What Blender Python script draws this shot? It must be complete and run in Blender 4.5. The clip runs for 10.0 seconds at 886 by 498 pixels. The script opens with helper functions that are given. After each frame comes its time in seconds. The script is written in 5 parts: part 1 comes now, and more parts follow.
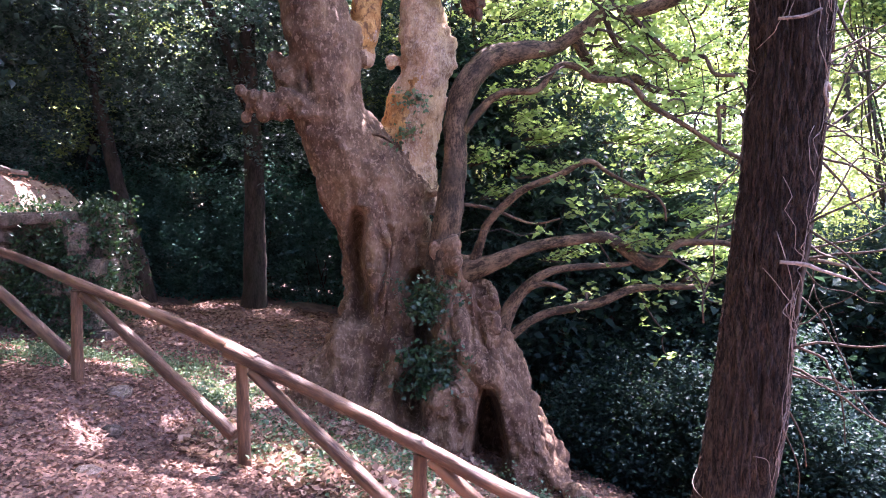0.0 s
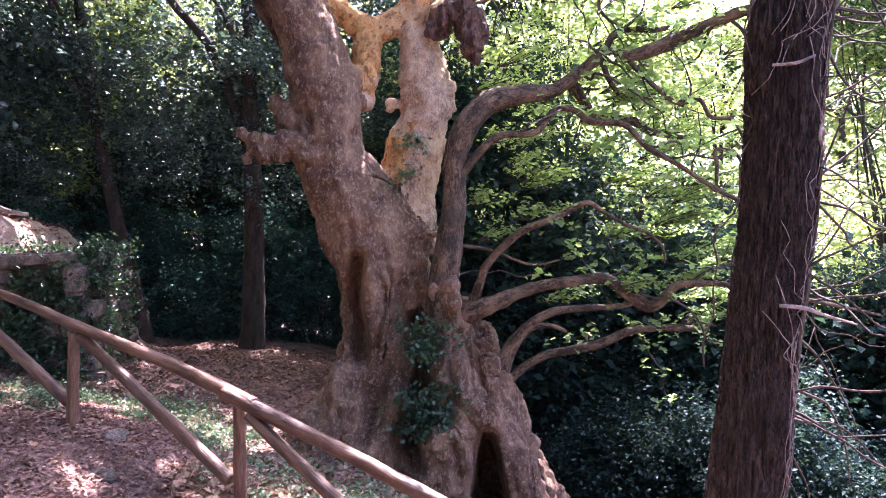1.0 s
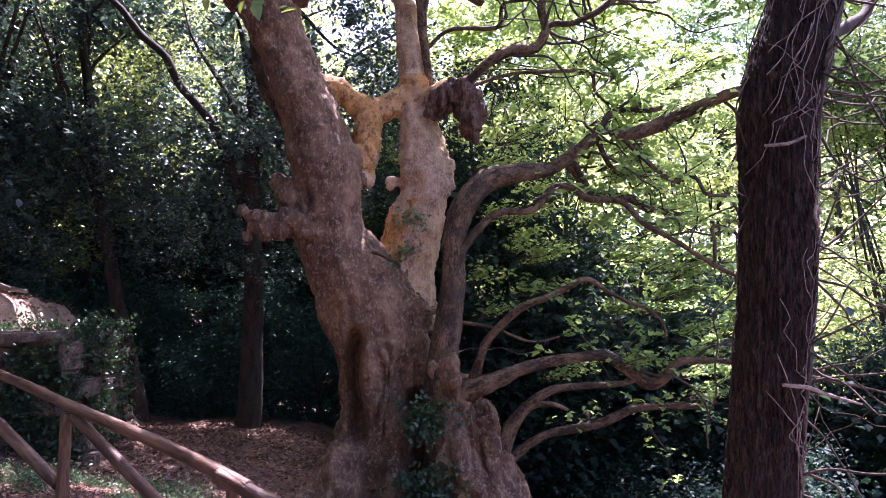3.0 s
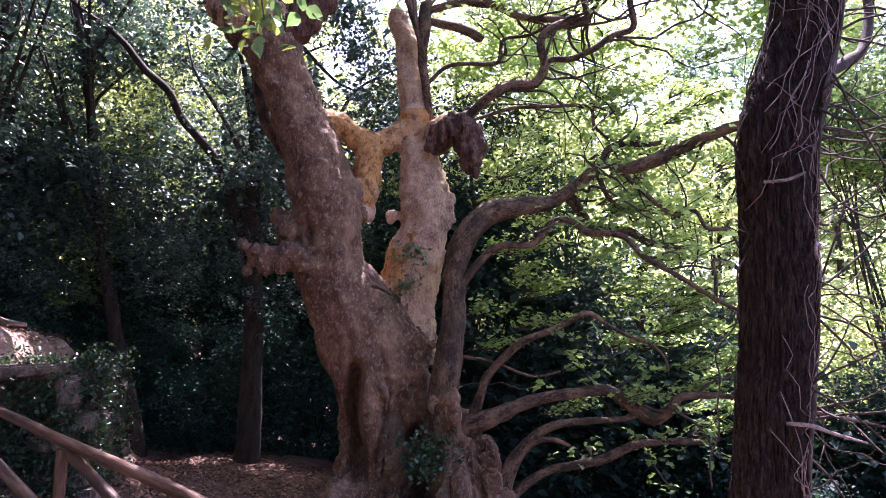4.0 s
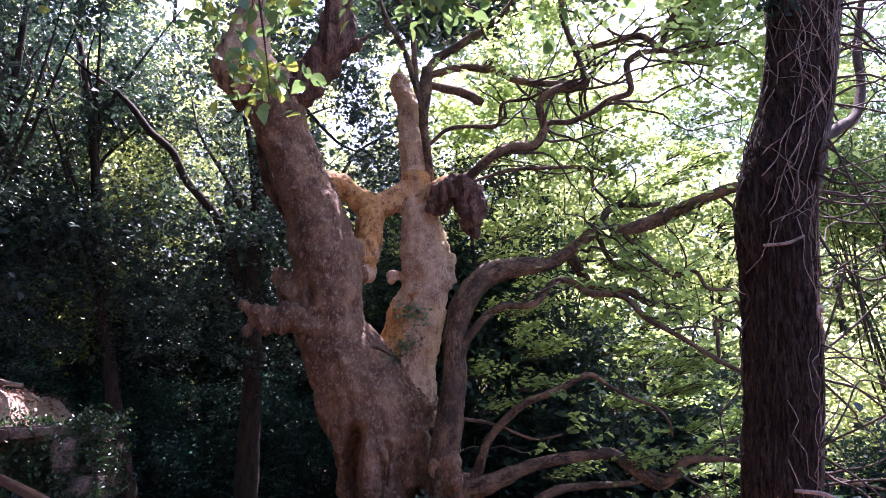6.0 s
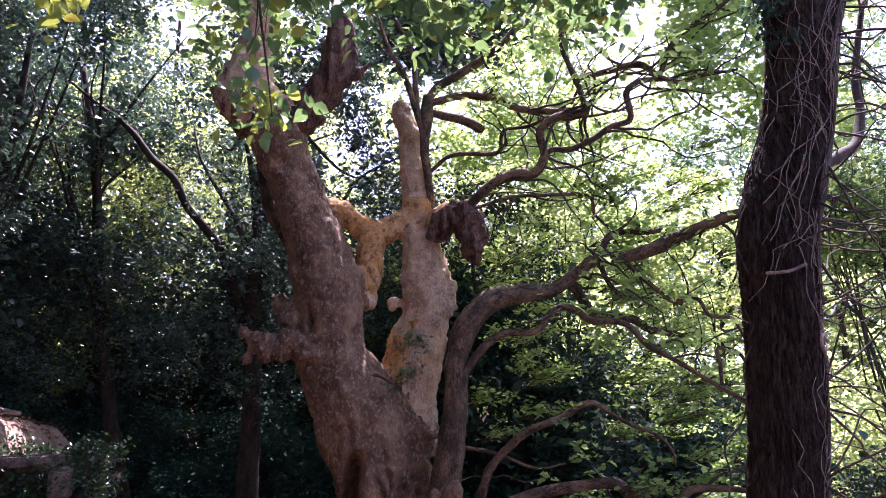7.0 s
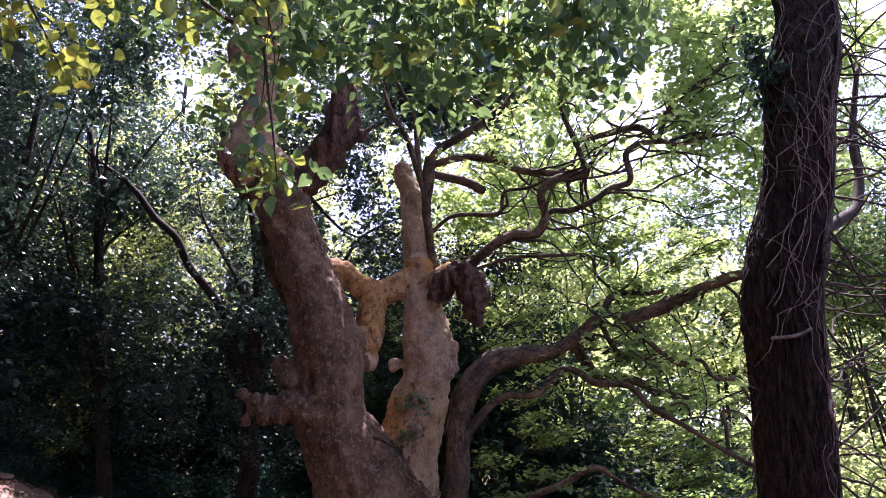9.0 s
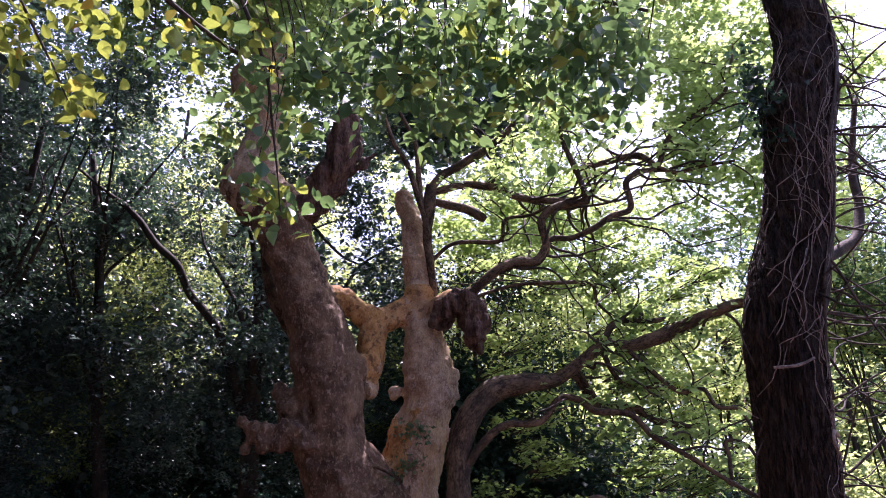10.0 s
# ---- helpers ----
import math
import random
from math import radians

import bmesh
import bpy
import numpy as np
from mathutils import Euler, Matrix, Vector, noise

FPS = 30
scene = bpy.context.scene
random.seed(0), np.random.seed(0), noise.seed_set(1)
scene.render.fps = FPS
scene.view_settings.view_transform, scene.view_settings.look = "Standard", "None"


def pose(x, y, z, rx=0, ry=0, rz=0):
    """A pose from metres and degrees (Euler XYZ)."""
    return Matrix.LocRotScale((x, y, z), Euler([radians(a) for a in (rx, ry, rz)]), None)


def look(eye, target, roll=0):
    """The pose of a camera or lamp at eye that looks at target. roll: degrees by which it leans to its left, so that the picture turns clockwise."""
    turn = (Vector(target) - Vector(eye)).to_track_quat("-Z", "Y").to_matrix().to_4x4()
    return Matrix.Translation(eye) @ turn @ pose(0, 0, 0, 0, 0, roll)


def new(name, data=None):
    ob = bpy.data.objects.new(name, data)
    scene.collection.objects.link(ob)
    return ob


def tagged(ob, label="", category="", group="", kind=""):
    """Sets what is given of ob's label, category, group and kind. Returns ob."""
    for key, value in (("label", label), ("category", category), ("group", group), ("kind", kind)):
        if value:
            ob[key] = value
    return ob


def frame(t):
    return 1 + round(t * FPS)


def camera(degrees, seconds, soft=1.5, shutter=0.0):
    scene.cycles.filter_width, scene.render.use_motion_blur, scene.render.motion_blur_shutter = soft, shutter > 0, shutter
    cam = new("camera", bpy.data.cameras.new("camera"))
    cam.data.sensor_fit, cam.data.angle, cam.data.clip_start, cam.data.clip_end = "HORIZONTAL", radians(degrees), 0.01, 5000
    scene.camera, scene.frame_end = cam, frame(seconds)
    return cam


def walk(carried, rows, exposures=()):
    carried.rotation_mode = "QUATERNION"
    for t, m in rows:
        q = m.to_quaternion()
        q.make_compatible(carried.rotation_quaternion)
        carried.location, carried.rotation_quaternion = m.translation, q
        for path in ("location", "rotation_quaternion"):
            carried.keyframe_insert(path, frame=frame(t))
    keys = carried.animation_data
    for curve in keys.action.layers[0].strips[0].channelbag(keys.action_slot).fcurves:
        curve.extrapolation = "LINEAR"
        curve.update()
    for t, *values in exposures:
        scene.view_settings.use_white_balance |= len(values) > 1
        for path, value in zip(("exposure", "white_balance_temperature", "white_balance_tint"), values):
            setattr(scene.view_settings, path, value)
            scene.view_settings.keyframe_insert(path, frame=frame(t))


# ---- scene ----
cam = camera(60.8, 10.0, soft=1.0)

PATH = [
    (0, (0.216, 0.014, 1.538), (0.167, 2.009, 1.415), 0.1),
    (0.5, (0.211, 0.012, 1.554), (0.165, 2.01, 1.481), 0.1),
    (1, (0.216, 0.014, 1.564), (0.169, 2.013, 1.545), 0.1),
    (1.5, (0.216, 0.013, 1.57), (0.171, 2.012, 1.601), 0.1),
    (2, (0.22, 0.016, 1.582), (0.174, 2.014, 1.664), 0.0),
    (2.5, (0.223, 0.017, 1.587), (0.177, 2.012, 1.716), 0.0),
    (3.8, (0.238, 0.029, 1.603), (0.187, 2.013, 1.852), 0.0),
    (4, (0.238, 0.032, 1.619), (0.188, 2.014, 1.881), -0.0),
    (4.5, (0.236, 0.03, 1.629), (0.188, 2.007, 1.93), -0.0),
    (5, (0.237, 0.026, 1.638), (0.187, 1.996, 1.979), -0.0),
    (5.5, (0.235, 0.016, 1.644), (0.185, 1.979, 2.022), -0.0),
    (7, (0.224, 0.023, 1.662), (0.173, 1.964, 2.143), -0.0),
    (7.5, (0.226, 0.034, 1.672), (0.174, 1.966, 2.187), -0.0),
    (8, (0.219, 0.029, 1.678), (0.168, 1.95, 2.233), 0.1),
    (8.5, (0.211, 0.021, 1.695), (0.16, 1.931, 2.284), 0.0),
    (9, (0.207, 0.017, 1.7), (0.156, 1.915, 2.328), 0.1),
    (9.5, (0.211, 0.016, 1.708), (0.158, 1.902, 2.37), 0.1),
    (10, (0.196, 0.002, 1.71), (0.145, 1.877, 2.404), 0.2),
]
walk(cam, [(t, look(eye, target, roll)) for t, eye, target, roll in PATH], [(0, 3.25, 5650, 41), (1.5, 2.98, 5600, 43), (2.5, 2.47, 5600, 45), (5, 2.27, 5600, 46), (7.5, 1.85, 5650, 45), (10, 1.35, 5700, 44)])

# ---- light ----
SUN_AZ, SUN_EL = 18.0, 65.0
world = bpy.data.worlds.new("sky")
scene.world = world
world.use_nodes = True
wn = world.node_tree
sky = wn.nodes.new("ShaderNodeTexSky")
sky.sky_type = "NISHITA"
sky.sun_disc = False
sky.sun_elevation, sky.sun_rotation = radians(SUN_EL), radians(SUN_AZ)
sky.air_density, sky.dust_density, sky.ozone_density = 1.0, 3.5, 1.0
wn.links.new(sky.outputs[0], wn.nodes["Background"].inputs[0])
wn.nodes["Background"].inputs[1].default_value = 0.15
sun_way = Vector((math.sin(radians(SUN_AZ)) * math.cos(radians(SUN_EL)), math.cos(radians(SUN_AZ)) * math.cos(radians(SUN_EL)), math.sin(radians(SUN_EL))))
sun_data = bpy.data.lights.new("sun", "SUN")
sun_data.energy, sun_data.angle, sun_data.color = 5.0, radians(0.53), (1.0, 0.93, 0.82)
sun = new("sun", sun_data)
sun.matrix_world = look(sun_way * 60, (0, 0, 0))

# ---- materials ----
def surface(name, low, high, scale=4.0, fine=40.0, rough=0.8, bump=0.3, stretch=(1, 1, 1), stain=None, stain_scale=1.2, stain_amount=0.5, spec=0.3, dist=0.02, tight=(0.68, 1.02), along=False, fleck=None, fleck_scale=55.0, fleck_share=0.5, weight=0.7):
    """A matt natural surface: two tones by a coarse noise, speckled by a fine one, with stains and relief."""
    m = bpy.data.materials.new(name)
    m.use_nodes = True
    t, b = m.node_tree, m.node_tree.nodes["Principled BSDF"]
    co = t.nodes.new("ShaderNodeTexCoord")
    mp = t.nodes.new("ShaderNodeMapping")
    mp.inputs["Scale"].default_value = stretch
    if along:
        at = t.nodes.new("ShaderNodeAttribute")
        at.attribute_name = "grain"
        t.links.new(at.outputs["Vector"], mp.inputs[0])
    else:
        t.links.new(co.outputs["Object"], mp.inputs[0])
    def noise_of(s, detail, src):
        n = t.nodes.new("ShaderNodeTexNoise")
        n.inputs["Scale"].default_value, n.inputs["Detail"].default_value, n.inputs["Roughness"].default_value = s, detail, 0.62
        t.links.new(src, n.inputs["Vector"])
        return n.outputs[0]
    def ramp(src, lo, hi):
        r = t.nodes.new("ShaderNodeMapRange")
        r.inputs[1].default_value, r.inputs[2].default_value = lo, hi
        t.links.new(src, r.inputs[0])
        return r.outputs[0]
    def mix(fac, a, bcol):
        x = t.nodes.new("ShaderNodeMix")
        x.data_type = "RGBA"
        t.links.new(fac, x.inputs[0])
        for sock, v in ((x.inputs[6], a), (x.inputs[7], bcol)):
            if isinstance(v, tuple):
                sock.default_value = (*v, 1)
            else:
                t.links.new(v, sock)
        return x.outputs[2]
    n1, n2, n3 = noise_of(scale, 6, mp.outputs[0]), noise_of(fine, 4, mp.outputs[0]), noise_of(stain_scale, 5, co.outputs["Object"])
    add = t.nodes.new("ShaderNodeMath")
    add.operation = "MULTIPLY_ADD"
    t.links.new(n2, add.inputs[0])
    add.inputs[1].default_value = weight
    t.links.new(n1, add.inputs[2])
    col = mix(ramp(add.outputs[0], tight[0], tight[1]), low, high)
    if stain:
        f = t.nodes.new("ShaderNodeMath")
        f.operation = "MULTIPLY"
        t.links.new(ramp(n3, 0.48, 0.66), f.inputs[0])
        f.inputs[1].default_value = stain_amount
        col = mix(f.outputs[0], col, stain)
    if fleck:
        f = t.nodes.new("ShaderNodeMath")
        f.operation = "MULTIPLY"
        t.links.new(ramp(noise_of(fleck_scale, 2, mp.outputs[0]), 0.54, 0.62), f.inputs[0])
        f.inputs[1].default_value = fleck_share
        col = mix(f.outputs[0], col, fleck)
    t.links.new(col, b.inputs["Base Color"])
    b.inputs["Roughness"].default_value = rough
    b.inputs["Specular IOR Level"].default_value = spec
    bp = t.nodes.new("ShaderNodeBump")
    bp.inputs["Strength"].default_value, bp.inputs["Distance"].default_value = bump, dist
    t.links.new(add.outputs[0], bp.inputs["Height"])
    t.links.new(bp.outputs[0], b.inputs["Normal"])
    return m


def leaf_surface(name, dark, light, through_light, rough=0.4, share=0.35, spec=0.5, odd=None, odd_share=0.0):
    """Leaves: each one its own shade between dark and light, with light coming through."""
    m = bpy.data.materials.new(name)
    m.use_nodes = True
    t, b = m.node_tree, m.node_tree.nodes["Principled BSDF"]
    g = t.nodes.new("ShaderNodeNewGeometry")
    x = t.nodes.new("ShaderNodeValToRGB")
    e = x.color_ramp.elements
    e[0].color, e[1].color = (*dark, 1), (*light, 1)
    if odd:
        e[1].position = 1.0 - odd_share - 0.02
        o = e.new(1.0 - odd_share)
        o.color = (*odd, 1)
    t.links.new(g.outputs["Random Per Island"], x.inputs[0])
    t.links.new(x.outputs[0], b.inputs["Base Color"])
    b.inputs["Roughness"].default_value, b.inputs["Specular IOR Level"].default_value = rough, spec
    tr = t.nodes.new("ShaderNodeBsdfTranslucent")
    mul = t.nodes.new("ShaderNodeMix")
    mul.data_type = "RGBA"
    mul.inputs[0].default_value = 0.75
    t.links.new(x.outputs[0], mul.inputs[6])
    mul.inputs[7].default_value = (*through_light, 1)
    t.links.new(mul.outputs[2], tr.inputs[0])
    ms = t.nodes.new("ShaderNodeMixShader")
    ms.inputs[0].default_value = share
    t.links.new(b.outputs[0], ms.inputs[1])
    t.links.new(tr.outputs[0], ms.inputs[2])
    t.links.new(ms.outputs[0], t.nodes["Material Output"].inputs[0])
    return m


M_BARK = surface("plane_bark", (0.050, 0.024, 0.015), (0.275, 0.168, 0.100), 3.6, 42, 0.82, 1.0, (1, 1, 0.7), (0.070, 0.034, 0.021), 1.3, 0.85, dist=0.06, tight=(0.48, 0.88), fleck=(0.43, 0.285, 0.20), fleck_scale=22, fleck_share=0.4, weight=0.35)
M_OCHRE = surface("ochre_bark", (0.28, 0.130, 0.042), (0.58, 0.320, 0.115), 5, 36, 0.85, 0.9, (1, 1, 0.8), (0.44, 0.30, 0.20), 1.2, 0.55, fleck=(0.085, 0.042, 0.026), fleck_scale=14, fleck_share=0.65)
M_BUFF = surface("buff_bark", (0.22, 0.130, 0.088), (0.56, 0.395, 0.255), 6, 40, 0.85, 0.9, (1, 1, 0.7), (0.42, 0.25, 0.13), 1.0, 0.55, fleck=(0.60, 0.47, 0.39), fleck_scale=34)
M_LIMB = surface("limb_bark", (0.030, 0.018, 0.011), (0.195, 0.125, 0.076), 7, 44, 0.85, 0.9, (1, 1, 0.5), (0.034, 0.026, 0.018), 2.5, 0.75, along=True, tight=(0.74, 1.0))
M_DEAD = surface("dead_wood", (0.040, 0.020, 0.014), (0.19, 0.108, 0.078), 9, 30, 0.9, 1.0, (1, 1, 0.35), (0.025, 0.016, 0.015), 3, 0.7, dist=0.05)
M_ELM = surface("furrowed_bark", (0.012, 0.008, 0.007), (0.090, 0.059, 0.042), 44, 110, 0.9, 1.0, (1, 1, 0.2), (0.03, 0.02, 0.018), 2.0, 0.4, dist=0.06, tight=(0.74, 0.98))
M_TWIG = surface("dry_vine", (0.10, 0.076, 0.066), (0.34, 0.27, 0.235), 12, 60, 0.85, 0.4)
M_DARKTWIG = surface("dark_twig", (0.030, 0.022, 0.018), (0.085, 0.063, 0.048), 12, 60, 0.85, 0.3)
M_FOREST = surface("forest_bark", (0.020, 0.015, 0.013), (0.072, 0.052, 0.042), 7, 40, 0.9, 0.6, (1, 1, 0.3), (0.03, 0.04, 0.025), 1.5, 0.4)
M_POLE = surface("fence_wood", (0.040, 0.017, 0.010), (0.20, 0.098, 0.054), 12, 90, 0.5, 0.45, (1, 1, 0.14), (0.050, 0.024, 0.016), 2.6, 0.8, spec=0.5, along=True, tight=(0.62, 1.06), fleck=(0.30, 0.165, 0.095), fleck_scale=7, fleck_share=0.5)
M_SOIL = surface("soil", (0.10, 0.062, 0.05), (0.26, 0.165, 0.135), 2.2, 30, 0.95, 0.8, (1, 1, 1), (0.07, 0.05, 0.035), 0.6, 0.5, dist=0.04)
M_BANK = surface("dry_earth", (0.26, 0.17, 0.125), (0.52, 0.38, 0.30), 2.5, 30, 0.95, 0.8, (1, 1, 1), (0.16, 0.10, 0.07), 1.4, 0.7, dist=0.04)
M_STONE = surface("old_stone", (0.10, 0.07, 0.058), (0.33, 0.25, 0.21), 5, 40, 0.9, 1.0, (1, 1, 1), (0.035, 0.05, 0.03), 2.2, 0.8, dist=0.04)
M_LITTER = leaf_surface("dry_leaf", (0.095, 0.046, 0.036), (0.38, 0.225, 0.160), (0.4, 0.22, 0.14), 0.7, 0.12, 0.3)
M_HOLM = leaf_surface("holm_oak_leaf", (0.011, 0.031, 0.028), (0.082, 0.134, 0.122), (0.13, 0.24, 0.12), 0.32, 0.18, 0.55)
M_SHRUB = leaf_surface("shrub_leaf", (0.020, 0.076, 0.068), (0.090, 0.205, 0.175), (0.14, 0.32, 0.18), 0.6, 0.3, 0.28)
M_PLANE = leaf_surface("plane_leaf", (0.022, 0.075, 0.046), (0.125, 0.230, 0.090), (0.68, 0.86, 0.25), 0.5, 0.52, 0.22)
M_TALL = leaf_surface("canopy_leaf", (0.016, 0.052, 0.030), (0.060, 0.130, 0.062), (0.30, 0.48, 0.17), 0.5, 0.32, 0.25)
M_BRIGHT = leaf_surface("light_leaf", (0.020, 0.066, 0.036), (0.17, 0.265, 0.110), (0.82, 0.92, 0.31), 0.55, 0.56, 0.2)
M_NEAR = leaf_surface("broad_leaf", (0.020, 0.066, 0.040), (0.066, 0.155, 0.076), (0.36, 0.57, 0.16), 0.35, 0.27, 0.4, (0.24, 0.28, 0.045), 0.18)
M_YELLOWING = leaf_surface("yellowing_leaf", (0.07, 0.14, 0.03), (0.20, 0.25, 0.05), (0.52, 0.58, 0.09), 0.45, 0.42, 0.4, (0.55, 0.28, 0.04), 0.05)
# near-black leaf colour: the deep shade of the hollow is put into it
M_SHADED = leaf_surface("shaded_leaf", (0.008, 0.026, 0.024), (0.032, 0.068, 0.058), (0.10, 0.20, 0.09), 0.55, 0.18, 0.22)
M_GRASS = leaf_surface("grass", (0.045, 0.10, 0.06), (0.18, 0.25, 0.13), (0.22, 0.32, 0.12), 0.5, 0.3, 0.4)
M_STRAW = leaf_surface("straw", (0.20, 0.11, 0.075), (0.55, 0.375, 0.27), (0.5, 0.36, 0.2), 0.7, 0.2, 0.3)
M_IVY = leaf_surface("ivy_leaf", (0.015, 0.042, 0.022), (0.045, 0.10, 0.045), (0.10, 0.2, 0.04), 0.36, 0.2, 0.5)

# ---- building tools ----
def base(name, at, label, category, group="", kind=""):
    return_ob = new(name)
    return_ob.location = at
    return_ob.empty_display_size = 0.2
    return tagged(return_ob, label, category, group, kind)


def link_mesh(name, me, material, parent=None, label=""):
    """One mesh object; its vertices are in world metres, also under a parent."""
    me.materials.append(material)
    ob = new(name, me)
    if parent is not None:
        ob.parent = parent
        top = parent.parent
        origin = parent.location if parent.type == "EMPTY" else (top.location if top else Vector())
        ob.matrix_parent_inverse = Matrix.Translation(origin).inverted() if parent.type == "EMPTY" else Matrix()
    if label:
        ob["label"] = label
    return ob


def mesh_of(name, verts, faces, smooth=True):
    me = bpy.data.meshes.new(name)
    me.from_pydata([tuple(v) for v in verts], [], faces)
    if smooth:
        me.polygons.foreach_set("use_smooth", [True] * len(me.polygons))
    return me


def part(name, bm, material, parent, label=""):
    me = bpy.data.meshes.new(name)
    bm.to_mesh(me)
    bm.free()
    return link_mesh(name, me, material, parent, label)


def spline(points, step):
    """A smooth run of (x, y, z, r) through the given ones."""
    p = np.array(points, float)
    if len(p) == 2:
        p = np.vstack([p[0], (p[0] + p[1]) / 2, p[1]])
    q = np.vstack([2 * p[0] - p[1], p, 2 * p[-1] - p[-2]])
    out = []
    for i in range(1, len(q) - 2):
        a, b, c, d = q[i - 1], q[i], q[i + 1], q[i + 2]
        n = max(2, int(np.linalg.norm((c - b)[:3]) / step))
        for k in range(n):
            u = k / n
            out.append(0.5 * (2 * b + (c - a) * u + (2 * a - 5 * b + 4 * c - d) * u * u + (3 * b - a - 3 * c + d) * u ** 3))
    out.append(q[-2])
    out = np.array(out)
    out[:, 3] = np.maximum(out[:, 3], 0.002)
    return out


def tube(points, sides=10, step=0.08, rough=0.0, grain=4.0, start=0, fibre=None):
    """Vertices and faces of a closed, tapering, uneven round run; faces count from start."""
    run = spline(points, step)
    c, r = run[:, :3], run[:, 3]
    t = np.gradient(c, axis=0)
    t /= np.linalg.norm(t, axis=1)[:, None] + 1e-9
    u = np.cross(t[0], (0.3, 0.9, 0.2) if abs(t[0][1]) < 0.8 else (1, 0, 0))
    u /= np.linalg.norm(u)
    verts, faces = [], []
    gone, shift = 0.0, random.uniform(0, 40)
    ang = np.linspace(0, 2 * math.pi, sides, endpoint=False)
    for i in range(len(c)):
        u = u - t[i] * np.dot(u, t[i])
        u /= np.linalg.norm(u)
        w = np.cross(t[i], u)
        gone += float(np.linalg.norm(c[i] - c[i - 1])) if i else 0.0
        for a in ang:
            way = u * math.cos(a) + w * math.sin(a)
            k = 1.0
            if rough:
                k += rough * noise.noise(Vector(c[i] * grain + way * 1.3)) + 0.5 * rough * noise.noise(Vector(c[i] * grain * 2.7 + way * 2.6))
            verts.append(c[i] + way * r[i] * k)
            if fibre is not None:
                fibre.append((math.cos(a) * r[i] + shift, math.sin(a) * r[i], gone))
    n = len(c)
    for i in range(n - 1):
        for j in range(sides):
            k = (j + 1) % sides
            faces.append((start + i * sides + j, start + i * sides + k, start + (i + 1) * sides + k, start + (i + 1) * sides + j))
    verts += [c[0], c[-1]]
    if fibre is not None:
        fibre += [(shift, 0, 0), (shift, 0, gone)]
    a, b = start + n * sides, start + n * sides + 1
    for j in range(sides):
        k = (j + 1) % sides
        faces.append((a, start + k, start + j))
        faces.append((b, start + (n - 1) * sides + j, start + (n - 1) * sides + k))
    return verts, faces


def lump(at, r, start=0, rough=0.35):
    x, y, z = at
    return tube([(x, y, z - r, r * 0.25), (x, y, z - r * 0.75, r * 0.75), (x, y, z, r), (x, y, z + r * 0.75, r * 0.75), (x, y, z + r, r * 0.25)], 14, r * 0.3, rough, 6.0, start)


def tubes_mesh(name, runs, sides=8, step=0.08, rough=0.12, grain=4.0):
    verts, faces, fibre = [], [], []
    for p in runs:
        v, f = tube(p, sides, step, rough, grain, len(verts), fibre)
        verts += v
        faces += f
    me = mesh_of(name, verts, faces)
    me.attributes.new("grain", "FLOAT_VECTOR", "POINT").data.foreach_set("vector", np.array(fibre).ravel())
    return me


def fused(name, pieces, voxel, relax):
    """Grows the pieces (vertices, faces) together into one skin."""
    verts, faces = [], []
    for v, f in pieces:
        k = len(verts)
        verts += v
        faces += [tuple(i + k for i in q) for q in f]
    raw = mesh_of("raw", verts, faces)
    ob = new("raw", raw)
    m = ob.modifiers.new("grow", "REMESH")
    m.mode, m.voxel_size, m.use_smooth_shade = "VOXEL", voxel, True
    s = ob.modifiers.new("relax", "SMOOTH")
    s.factor, s.iterations = 0.5, relax
    dep = bpy.context.evaluated_depsgraph_get()
    me = bpy.data.meshes.new_from_object(ob.evaluated_get(dep))
    me.name = name
    bpy.data.objects.remove(ob)
    bpy.data.meshes.remove(raw)
    return me


def relief(me, amount):
    """Moves each vertex along its normal by amount(place)."""
    n = len(me.vertices)
    co, no = np.empty(n * 3), np.empty(n * 3)
    me.vertices.foreach_get("co", co)
    me.vertex_normals.foreach_get("vector", no)
    co, no = co.reshape(-1, 3), no.reshape(-1, 3)
    d = np.array([amount(Vector(p)) for p in co])
    me.vertices.foreach_set("co", (co + no * d[:, None]).ravel())
    me.update()


LEAF_SHAPES = {
    # outline points (along, across) of half a leaf
    "kite": [(0.45, 0.32)],
    "ovate": [(0.12, 0.2), (0.35, 0.36), (0.62, 0.28), (0.85, 0.12)],
    "lobed": [(0.16, 0.46), (0.36, 0.22), (0.64, 0.36)],
}


